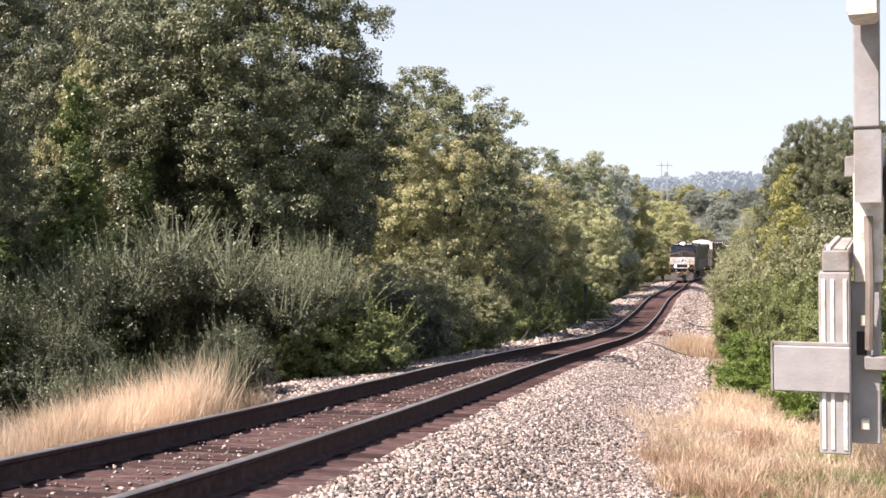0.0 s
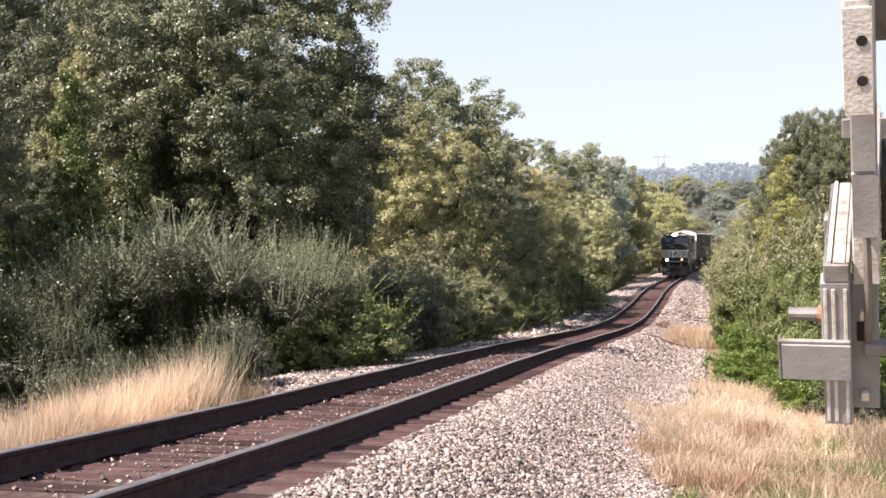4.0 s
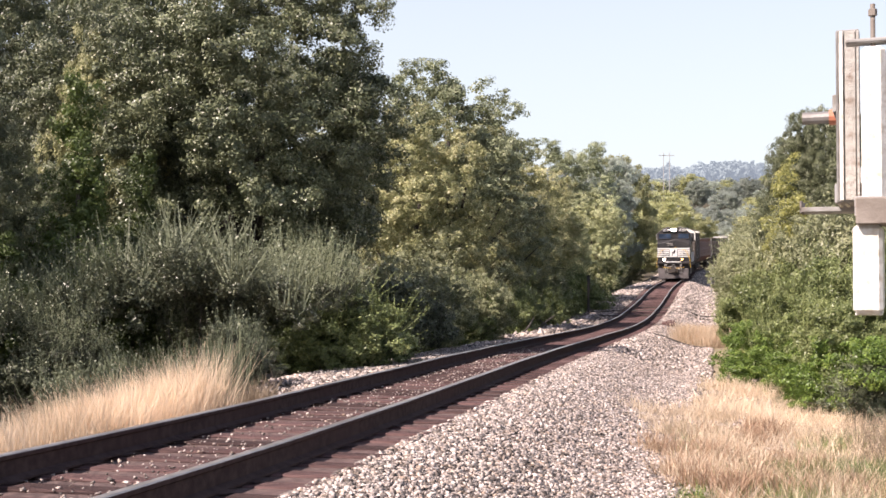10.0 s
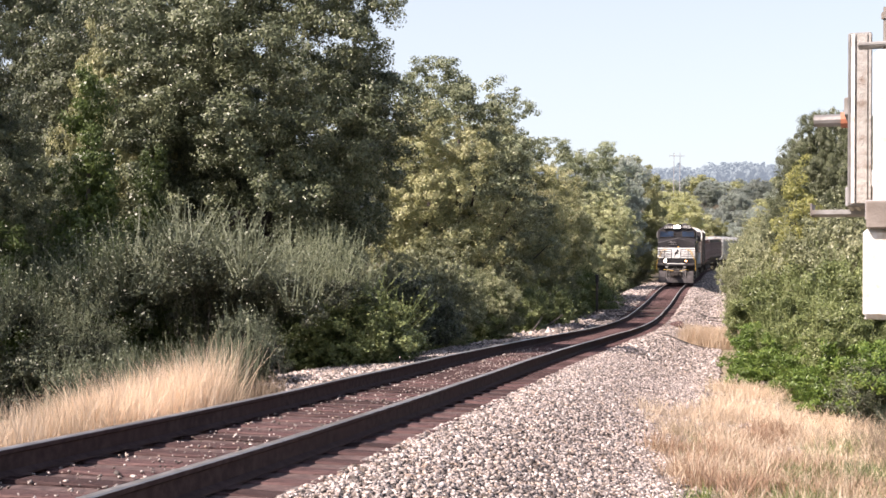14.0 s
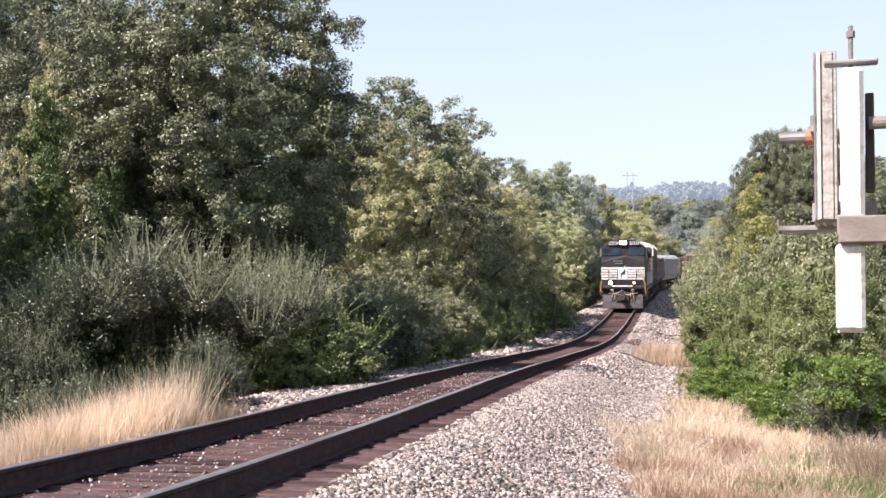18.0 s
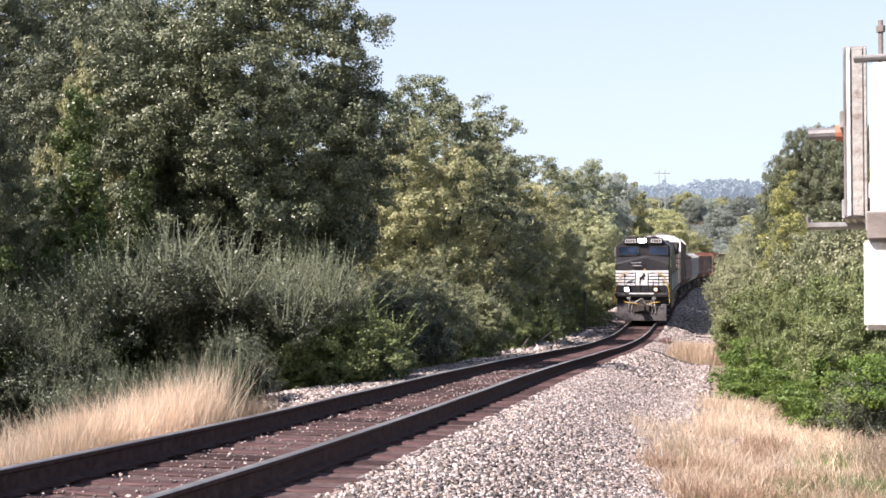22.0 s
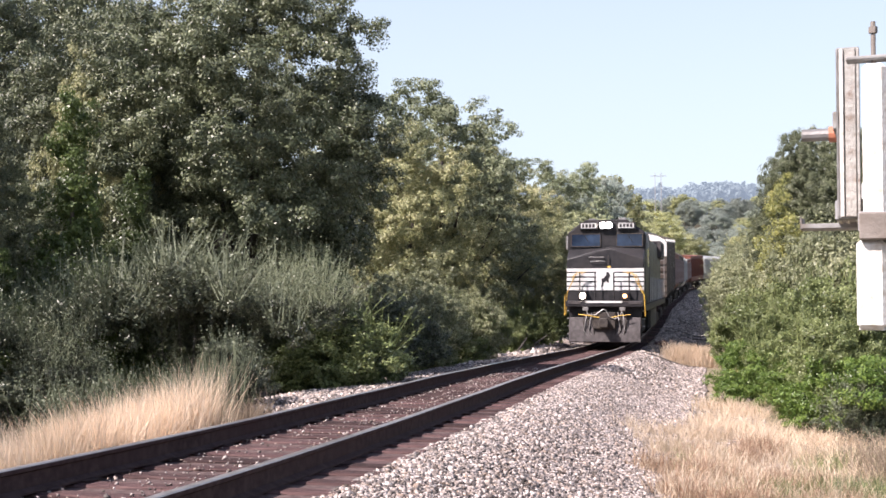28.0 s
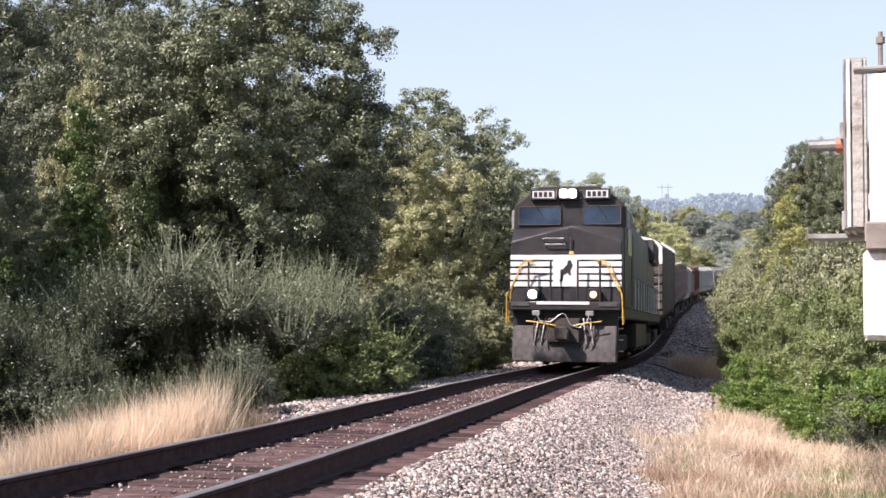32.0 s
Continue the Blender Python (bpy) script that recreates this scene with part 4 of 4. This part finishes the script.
    m.translation = a
    return m


# ---- crossing gate ----
M_GATEW = mat("chalky_white_paint", (0.56, 0.55, 0.52), (0.66, 0.65, 0.62), 14.0, 0.6, bump=0.2, c3=(0.4, 0.33, 0.25), big=22.0)
M_GATEG = mat("weathered_grey_plate", (0.2, 0.197, 0.19), (0.28, 0.276, 0.268), 9.0, 0.65, bump=0.15, c3=(0.15, 0.12, 0.095), big=6.0, spec=0.2)
M_ORANGE = mat("orange_cap", (0.5, 0.19, 0.11), (0.6, 0.26, 0.17), 9.0, 0.6, bump=0.1)
M_GATEB = mat("brown_weathered_steel", (0.17, 0.145, 0.125), (0.24, 0.21, 0.185), 9.0, 0.6, bump=0.15, c3=(0.13, 0.1, 0.08), big=4.0)
M_GATEP = mat("pale_grey_plate_paint", (0.27, 0.27, 0.277), (0.33, 0.33, 0.337), 9.0, 0.6, bump=0.12, c3=(0.22, 0.19, 0.165), big=5.0, spec=0.25)
M_FLAKE = mat("paint_flaking_to_rust", (0.3, 0.285, 0.26), (0.38, 0.365, 0.34), 25.0, 0.7, bump=0.35, c3=(0.12, 0.065, 0.035), big=16.0)
M_BOLT = mat("galvanised_bolt", (0.6, 0.58, 0.5), (0.7, 0.68, 0.6), 20.0, 0.4, 0.4, bump=0.1)
PIVOT = Vector((1.89, 5.0, EYE + 0.75))


def gate():
    root = thing("crossing_gate", "weathered white crossing gate mechanism with swinging counterweight arms", "crossing gate")
    P = lambda name, bm, m, label="", edge=0.006, parent=None: part(name, bm, m, parent or root, label, edge=edge)
    lower = P("hanging_counterweight", box(-0.197, -0.071, -0.43, -0.33, -1.46, -0.69), M_GATEP, "grey-white channel with rust streaks")
    for x in (-0.185, -0.15, -0.1):
        P("flute", box(x, x + 0.016, -0.436, -0.43, -1.44, -0.72), M_GATEW, "", 0.002, lower)
    upper = P("raised_counterweight", box(-0.182, -0.072, -0.43, 0.43, -0.69, -0.6), M_GATEG, "white fluted channel flaking to rust")
    for x0, x1, h, m in ((-0.182, -0.172, 0.004, M_STEEL), (-0.165, -0.148, 0.016, M_GATEW), (-0.14, -0.09, 0.008, M_FLAKE), (-0.084, -0.072, 0.012, M_FLAKE)):
        P("flute", box(x0, x1, -0.42, 0.42, -0.6, -0.6 + h), m, "", 0.002, upper)
    pl = P("bracket", box(-0.38, -0.07, -0.46, -0.44, -1.195, -1.0), M_GATEP, "grey steel angle bracket")
    P("lip", box(-0.39, -0.075, -0.455, -0.43, -1.0, -0.985), M_GATEG, "", 0.002, pl)
    P("lip", box(-0.39, -0.38, -0.462, -0.395, -1.195, -0.985), M_GATEG, "", 0.002, pl)
    P("channel", box(-0.075, 0.045, -0.33, -0.25, -1.43, -0.74), M_GATEP, "grey channel with two square bolts")
    for z in (-0.9, -1.34):
        P("bolt", box(-0.035, 0.0, -0.37, -0.33, z - 0.022, z + 0.022), M_BOLT, "", 0.003)
    P("slot", box(-0.05, -0.01, -0.336, -0.33, -1.05, -0.95), M_BLACK, "", 0)
    P("clamp", box(-0.02, 0.12, -0.37, -0.3, -1.11, -1.05), M_GATEG)
    P("web", box(-0.06, 0.055, -0.36, -0.28, -0.74, -0.28), M_GATEW)
    P("post", box(-0.05, 0.055, -0.55, 0.25, -0.4, -0.1), M_GATEW, "white hollow post with rounded top", 0.02)
    P("post_face", box(-0.048, 0.053, -0.557, -0.55, -0.4, -0.11), M_GATEP, "", 0)
    P("arm", box(-0.05, 0.05, -0.56, -0.48, -0.1, 0.75), M_GATEP)
    for z in (0.53, 0.68):
        P("bolt", cyl(0.1, -0.6, z, 0.014, 0.02, "y", 8), M_BOLT, "", 0)
    P("link", tube([(0.0, -0.39, -0.46), (0.005, -0.4, -0.74), (0.0, -0.37, -1.02)], 0.018, None, 8), M_GATEB, "rusty steel link rod", 0)
    so = P("arm_socket", box(-0.058, 0.05, -0.93, -0.59, 0.3, 0.74), M_GATEW, "white boxed end of the gate arm", 0.015)
    P("socket_face", box(-0.053, 0.045, -0.937, -0.93, 0.3, 0.7), M_GATEW, "", 0, so)
    for z in (0.43, 0.58):
        P("bolt_hole", cyl(0.01, -0.937, z, 0.02, 0.008, "y", 10), M_BLACK, "", 0, so)
    P("cross_bar", box(-0.045, 1.0, -0.59, -0.485, 0.46, 0.775), M_GATEB, "brown steel cross bar")
    P("shaft", cyl(0.5, 0, -0.2, 0.03, 0.85, "x", 14), M_GATEB, "", 0)
    P("pipe", cyl(-0.31, 0.066, -1.15, 0.034, 0.15, "x", 12), M_STEEL, "grey pipe end", 0)
    P("cap", cyl(-0.215, 0.066, -1.15, 0.044, 0.06, "x", 12), M_ORANGE, "orange pipe collar", 0)
    P("pipe_bracket", box(-0.2, -0.1, 0.02, 0.11, -1.2, -0.6), M_GATEG)
    P("finial", tube([(0.0, 0.25, -0.25), (0.0, 0.47, -0.25)], 0.011, None, 8), M_GATEB, "thin brown bolt on top", 0)
    P("finial_nut", cyl(0, 0.43, -0.25, 0.02, 0.03, "y", 6), M_GATEB, "", 0)
    P("strap", box(-0.12, 0.12, 0.285, 0.305, -0.3, -0.2), M_GATEG)
    P("rear_plate", box(0.06, 0.1, -0.3, 0.15, -0.55, -0.25), M_DIRTY)
    return root


def gate_mast():
    root = thing("gate_mast", "silver steel mast carrying the crossing gate", "mast")
    x, y = 2.85, 4.64
    g = ground_z(x, y)
    part("pole", cyl(x, y, (g + 3.6) / 2, 0.065, 3.6 - g, "z", 16), M_STEEL, root)
    part("base", box(x - 0.2, x + 0.2, y - 0.2, y + 0.2, g - 0.2, g + 0.12), M_GATEG, root, edge=0.02)
    part("mechanism_case", box(x - 0.16, x + 0.2, y - 0.2, y + 0.2, PIVOT.z - 0.25, PIVOT.z + 0.25), M_GATEG, root, edge=0.03)
    return root


gate_mast()
GATE = gate()


# ---- ties ----
def ties():
    root = thing("track_ties", "weathered brown creosoted timber ties", "ties", kind="structure")
    rng = np.random.default_rng(5)
    variants = []
    for k in range(5):
        bm = bmesh.new()
        n = 6
        rows = []
        for i in range(n + 1):
            x = -1.3 + 2.6 * i / n
            w, h = 0.115 + rng.uniform(-0.008, 0.008), rng.uniform(-0.008, 0.006)
            rows.append([bm.verts.new((x, -w, -0.17)), bm.verts.new((x, -w, h - 0.014)), bm.verts.new((x, -w + 0.018, h)), bm.verts.new((x, w - 0.018, h)), bm.verts.new((x, w, h - 0.014)), bm.verts.new((x, w, -0.17))])
        for a, b in zip(rows, rows[1:]):
            for j in range(5):
                bm.faces.new((a[j], b[j], b[j + 1], a[j + 1]))
        bm.faces.new(rows[0])
        bm.faces.new(rows[-1][::-1])
        bmesh.ops.recalc_face_normals(bm, faces=list(bm.faces))
        me = bpy.data.meshes.new("tie")
        bm.to_mesh(me)
        bm.free()
        me.materials.append(M_TIE)
        variants.append(me)
    d = 3.0
    for i in range(296):
        s = side(d)
        ob = new("tie", variants[i % 5])
        ob.parent = root
        c = track(d)
        slope = math.degrees(math.atan((rail_z(d + 0.5) - rail_z(d - 0.5)) / 1.028))
        ob.matrix_basis = pose(c.x + s.x * rng.normal() * 0.02, c.y, c.z - 0.187, slope, 0, math.degrees(math.atan2(s.y, s.x)) + rng.normal() * 0.7)
        d += 0.483 + rng.normal() * 0.012
    plate = bpy.data.meshes.new("tie_plates")
    verts, faces = [], []
    d = 3.0
    for i in range(120):
        for o in (-GAUGE / 2, GAUGE / 2):
            c, s = track(d), side(d)
            f = Vector((-s.y, s.x, 0))
            q = c + s * o
            for k, (a, b) in enumerate(((-0.14, -0.09), (0.14, -0.09), (0.14, 0.09), (-0.14, 0.09))):
                p = q + s * a + f * b
                verts.append((p.x, p.y, p.z - 0.176))
            n = len(verts)
            faces.append((n - 4, n - 3, n - 2, n - 1))
        d += 0.483
    plate.from_pydata(verts, [], faces)
    plate.materials.append(M_RAIL)
    tagged(new("tie_plates", plate), "rusty steel tie plates under the rails", "tie plates", kind="stuff")


ties()


# ---- crushed stone ----
def scatter_stones(name, label, spots, sizes, seed):
    """Angular stones, one joined sheet of loose pieces."""
    rng = np.random.default_rng(seed)
    cube = np.array([(-1, -1, -1), (1, -1, -1), (1, 1, -1), (-1, 1, -1), (-1, -1, 1), (1, -1, 1), (1, 1, 1), (-1, 1, 1)]) * 0.72
    tri = np.array([(0, 2, 1), (0, 3, 2), (4, 5, 6), (4, 6, 7), (0, 1, 5), (0, 5, 4), (1, 2, 6), (1, 6, 5), (2, 3, 7), (2, 7, 6), (3, 0, 4), (3, 4, 7)])
    n = len(spots)
    v = (cube[None] * rng.uniform(0.5, 1.2, (n, 8, 1)) + rng.normal(size=(n, 8, 3)) * 0.16) * rng.uniform(0.55, 1.45, (n, 1, 3))
    q = np.linalg.qr(rng.normal(size=(n, 3, 3)))[0]
    v = np.einsum("nij,nkj->nki", q, v) * sizes[:, None, None]
    v[..., 2] *= 0.75
    v = v + spots[:, None, :]
    f = tri[None] + (np.arange(n) * 8)[:, None, None]
    me = bpy.data.meshes.new(name)
    me.vertices.add(n * 8)
    me.vertices.foreach_set("co", v.astype(np.float32).ravel())
    me.loops.add(n * 36)
    me.loops.foreach_set("vertex_index", f.astype(np.int32).ravel())
    me.polygons.add(n * 12)
    me.polygons.foreach_set("loop_start", np.arange(0, n * 36, 3, dtype=np.int32))
    me.polygons.foreach_set("loop_total", np.full(n * 12, 3, dtype=np.int32))
    me.materials.append(M_STONE)
    me.update(calc_edges=True)
    tagged(new(name, me), label, "ballast", kind="stuff")


def stone_spots(rng, n, d0, d1, u0, u1, lift, power=1.0):
    d = d0 + (d1 - d0) * rng.random(n) ** power
    u = u0 + (u1 - u0) * rng.random(n)
    out = []
    for a, b in zip(d, u):
        x = track_x(a) + b / 0.972
        out.append((x, a, ground_z(x, a) + lift))
    return np.array(out)


rng = np.random.default_rng(9)
sp = [stone_spots(rng, 60000, 5.0, 26, 1.22, 3.5, 0.006), stone_spots(rng, 15000, 26, 60, 1.25, 3.8, 0.01), stone_spots(rng, 6000, 60, 100, 1.3, 4.2, 0.02), stone_spots(rng, 9000, 13.5, 30, -3.2, -1.3, 0.012),
      stone_spots(rng, 6000, 30, 75, -3.4, -1.3, 0.015), stone_spots(rng, 4200, 7, 26, 3.4, 4.8, 0.0), stone_spots(rng, 1900, 5, 28, -0.66, 0.66, 0.026),
      stone_spots(rng, 5000, 75, 145, -4.0, -1.3, 0.03), stone_spots(rng, 3000, 100, 145, 1.3, 4.2, 0.03)]
sz = [rng.uniform(0.009, 0.026, 60000), rng.uniform(0.03, 0.055, 15000), rng.uniform(0.05, 0.085, 6000), rng.uniform(0.02, 0.042, 9000), rng.uniform(0.03, 0.06, 6000), rng.uniform(0.016, 0.034, 4200), rng.uniform(0.006, 0.017, 1900), rng.uniform(0.06, 0.11, 5000), rng.uniform(0.06, 0.1, 3000)]
scatter_stones("ballast_stones", "pale grey and pinkish crushed-stone ballast", np.concatenate(sp), np.concatenate(sz), 3)
rip = stone_spots(rng, 260, 38, 60, -3.6, -2.0, 0.06)
scatter_stones("rubble", "grey rubble and broken stone beside the track", rip, rng.uniform(0.08, 0.22, 260), 4)


# ---- grass and weeds ----
def grass(name, label, material, seed, spots, height, width, lean=0.35, per=1):
    rng = np.random.default_rng(seed)
    n = len(spots)
    h = height * rng.uniform(0.45, 1.15, n)
    ang = rng.uniform(0, 6.283, n)
    d = np.stack([np.cos(ang), np.sin(ang), np.zeros(n)], 1)
    tip = spots + np.stack([np.zeros(n), np.zeros(n), h], 1) + rng.normal(size=(n, 3)) * (h * lean * 0.5)[:, None] * np.array([1, 1, 0.15])
    mid = (spots + tip) / 2 + np.stack([np.zeros(n), np.zeros(n), h * 0.08], 1)
    w = d * (width * rng.uniform(0.6, 1.3, n))[:, None]
    low = np.stack([spots - w, spots + w, mid + w * 0.8, mid - w * 0.8], 1)
    high = np.stack([mid - w * 0.8, mid + w * 0.8, tip + w * 0.15, tip - w * 0.15], 1)
    ob = quads_mesh(name, np.concatenate([low, high]), material)
    return tagged(ob, label, "grass", kind="stuff")


def patch(rng, n, d0, d1, u0, u1, clumps=60, spread=0.14, slant=0.0):
    """Spots in clumps along the track between d0 and d1, and u0 and u1 across it; slant shifts the band as it goes on."""
    cd, cu = rng.uniform(d0, d1, clumps), rng.uniform(u0, u1, clumps)
    cu = cu + slant * (cd - d0)
    k = rng.integers(0, clumps, n)
    d, u = cd[k] + rng.normal(size=n) * spread, cu[k] + rng.normal(size=n) * spread
    return np.array([(track_x(a) + b, a, ground_z(track_x(a) + b, a) - 0.02) for a, b in zip(d, u)])


rng = np.random.default_rng(21)
grass("straw_grass", "tall golden dry grass beside the rails", L_STRAW, 1, patch(rng, 12000, 8.4, 11.0, -3.0, -1.9, 120, 0.16), 0.46, 0.0025, 0.5)
grass("straw_grass", "tall golden dry grass beside the rails", L_STRAW, 2, patch(rng, 15000, 10.5, 13.2, -3.3, -1.9, 130, 0.16), 0.62, 0.0026, 0.6)
grass("straw_grass", "tall golden dry grass beside the rails", L_STRAW, 11, patch(rng, 11000, 12.4, 13.6, -3.4, -2.0, 70, 0.15), 0.8, 0.003, 0.6)
grass("tall_weeds", "upright grey-green weed stems before the shrubs", L_SPRIG, 31, patch(rng, 1500, 14.6, 16.4, -4.9, -2.6, 46, 0.12), 1.2, 0.007, 0.3)
grass("dry_weeds", "grey dead weed stems beside the track", L_DRYWEED, 3, patch(rng, 1800, 14.4, 15.6, -2.7, -2.1, 16, 0.12), 0.45, 0.0035, 0.7)
grass("short_dry_grass", "short pale straw grass on the verge", L_STRAW, 4, patch(rng, 8600, 7.5, 17, 4.2, 6.1, 70, 0.15, -0.155), 0.25, 0.004, 1.1)
grass("reddish_grass", "reddish-brown dry grass tufts on the verge", L_RED_GRASS, 5, patch(rng, 6400, 8, 16, 4.0, 5.9, 34, 0.11, -0.155), 0.25, 0.004, 0.9)
grass("green_grass", "yellow-green grass growing on the verge", L_MIXED, 6, patch(rng, 12000, 6.5, 12.5, 4.7, 6.6, 80, 0.2), 0.22, 0.003, 1.1)
grass("green_grass", "yellow-green grass growing on the verge", L_GREEN, 7, patch(rng, 1500, 8.5, 15, 3.9, 5.2, 16, 0.1, -0.155), 0.17, 0.003, 0.8)
grass("straw_clump", "rounded golden grass clump on the ballast edge", L_STRAW, 8, patch(rng, 6000, 41, 43, 2.9, 4.0, 12, 0.3), 0.75, 0.008, 0.5)
grass("verge_grass", "thin brown and straw grass below the bushes", L_STRAW, 15, patch(rng, 6600, 8.5, 18, 5.4, 8.0, 110, 0.2, -0.12), 0.24, 0.0036, 1.1)
grass("green_grass", "yellow-green grass growing on the verge", L_MIXED, 16, patch(rng, 5600, 8.5, 16, 5.5, 7.4, 46, 0.16, -0.12), 0.2, 0.0034, 1.1)
grass("dry_brush", "grey-brown dead brush at the foot of the bushes", L_DRYWEED, 9, patch(rng, 3600, 12, 15, 6.0, 7.4, 30, 0.25), 0.45, 0.003, 1.2)
grass("straw_grass", "tall golden dry grass beside the rails", L_STRAW, 10, patch(rng, 3000, 16, 22, 3.9, 4.9, 40, 0.2), 0.28, 0.004, 0.9)


# ---- small things along the line ----
def signal_post():
    x, y = from_track(60, -2.75)
    g = ground_z(x, y)
    root = thing("marker_post", "black lineside post with a small box on top", "post")
    part("pole", box(x - 0.06, x + 0.06, y - 0.06, y + 0.06, g - 0.1, g + 2.0), M_DIRTY, root, edge=0.01)
    part("box", box(x - 0.08, x + 0.08, y - 0.08, y + 0.08, g + 1.75, g + 2.2), M_BLACK, root, edge=0.02)


def white_marker():
    x, y = from_track(88, 3.6)
    g = ground_z(x, y)
    root = thing("mile_marker", "small white lineside marker board", "marker")
    part("pole", box(x - 0.05, x + 0.05, y - 0.05, y + 0.05, g - 0.1, g + 2.2), M_STEEL, root)
    part("board", box(x - 0.16, x + 0.16, y - 0.09, y - 0.06, g + 1.6, g + 2.3), M_GATEW, root, edge=0.01)


def lump(d, u, s):
    x, y = from_track(d, u)
    bm = bmesh.new()
    bmesh.ops.create_icosphere(bm, subdivisions=2, radius=1)
    for v in bm.verts:
        v.co = Vector((v.co.x * s, v.co.y * s * 0.8, v.co.z * s * 0.6)) * (1 + 0.35 * noise.noise(v.co * 2))
    ob = part("timber_block", bm, M_TIE, None, "dark broken timber block on the ballast")
    tagged(ob, category="debris")
    ob.location = (x, y, ground_z(x, y) + s * 0.3)


def fallen_branch(d, u, length, turn, tilt):
    x, y = from_track(d, u)
    bm = tube([(0, 0, 0), (length * 0.5, 0, 0.1), (length, 0.1, 0.12)], 0.05, None, 6, 0.02)
    ob = part("fallen_branch", bm, M_BARK, None, "bleached fallen branch lying on rubble")
    tagged(ob, category="branch")
    ob.matrix_basis = pose(x, y, ground_z(x, y) + 0.05, 0, -tilt, turn)


def pylon(p, d, h):
    x = px(p, d)
    root = thing("power_pylon", "distant grey two-legged power pole with cross arm", "pylon")
    g = ground_z(x, d)
    w = 1.5
    for s in (-1, 1):
        # paler grey on legs and arm stands for the haze of distance
        part("leg", tube([(x + s * w, d, g - 1), (x + s * w, d, g + h)], 0.22, None, 6, 0.16), M_GATEP, root)
    part("cross_arm", box(x - w * 2.6, x + w * 2.6, d - 0.2, d + 0.2, g + h * 0.93, g + h * 0.93 + 0.3), M_GATEP, root)


# a thin dark tube following the ground, drawing a line across the ballast
def cable(d, u0, u1):
    pts = []
    for k in range(13):
        u = u0 + (u1 - u0) * k / 12
        dd = d + 0.25 * math.sin(u * 1.3)
        x = track_x(dd) + u
        pts.append((x, dd - u * 0.05, ground_z(x, dd) + 0.03))
    ob = part("cable", tube(pts, 0.05, None, 6), M_DIRTY, None, "thin dark line draped across the ballast", True)
    tagged(ob, category="cable", group="cables across the ballast")


cable(41, 1.5, 3.6)
cable(63, -3.6, 4.4)
cable(65.5, -3.8, 4.6)
cable(59, -3.4, 1.2)
signal_post()
white_marker()


def far_ridge():
    """Wooded hills closing the view, with haze put in as a faint blue glow."""
    m = bpy.data.materials.new("haze_glow_hills")
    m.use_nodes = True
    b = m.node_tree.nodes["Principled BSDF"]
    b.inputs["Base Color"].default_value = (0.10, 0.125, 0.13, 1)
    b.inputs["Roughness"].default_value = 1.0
    # faint blue emission stands for the haze in front of the hills
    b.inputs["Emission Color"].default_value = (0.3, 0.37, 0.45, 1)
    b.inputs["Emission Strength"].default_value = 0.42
    rng = np.random.default_rng(31)
    blobs = []
    for i in range(340):
        x = rng.uniform(90, 360) if i < 240 else rng.uniform(-300, 600)
        top = 79 + 2.0 * noise.noise((x * 0.03, 0, 0)) + 4.5 * smooth01(186, 204, x) * (1 - smooth01(246, 256, x))
        r = rng.uniform(6, 11)
        blobs.append((x, 900 + rng.uniform(-20, 20), EYE + top - r * 0.7 - 13 * rng.random() ** 1.5, r, r * 0.8, r * 0.7))
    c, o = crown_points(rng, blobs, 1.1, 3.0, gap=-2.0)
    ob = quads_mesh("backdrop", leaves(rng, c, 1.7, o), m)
    tagged(ob, "distant blue-grey wooded hills, haze put in as faint glow", "hills", kind="structure")


far_ridge()
lump(51, 1.9, 0.34)
lump(46.5, 3.0, 0.3)
for i, (d, u, ln, turn, tilt) in enumerate(((41, -3.0, 2.0, 70, 12), (44, -3.2, 1.6, 40, 20), (47, -2.9, 1.8, 95, 5))):
    fallen_branch(d, u, ln, turn, tilt)
pylon(1175, 560, 25)


def motions():
    offset = 0.0
    for ob, length in TRAIN:
        walk(ob, [(t, car_pose(nose_place(t) + offset, length)) for t in range(0, 33)])
        offset += length * 0.972
    walk(GATE, [(t, pose(*PIVOT, a, 0, -22.0)) for t, a in ((0, 5), (1.5, 5.5), (2.5, 13), (4.5, 35), (5.3, 46), (6, 54), (7, 64), (8, 76), (9, 85), (9.5, 89), (10.2, 90), (32, 90))])


motions()
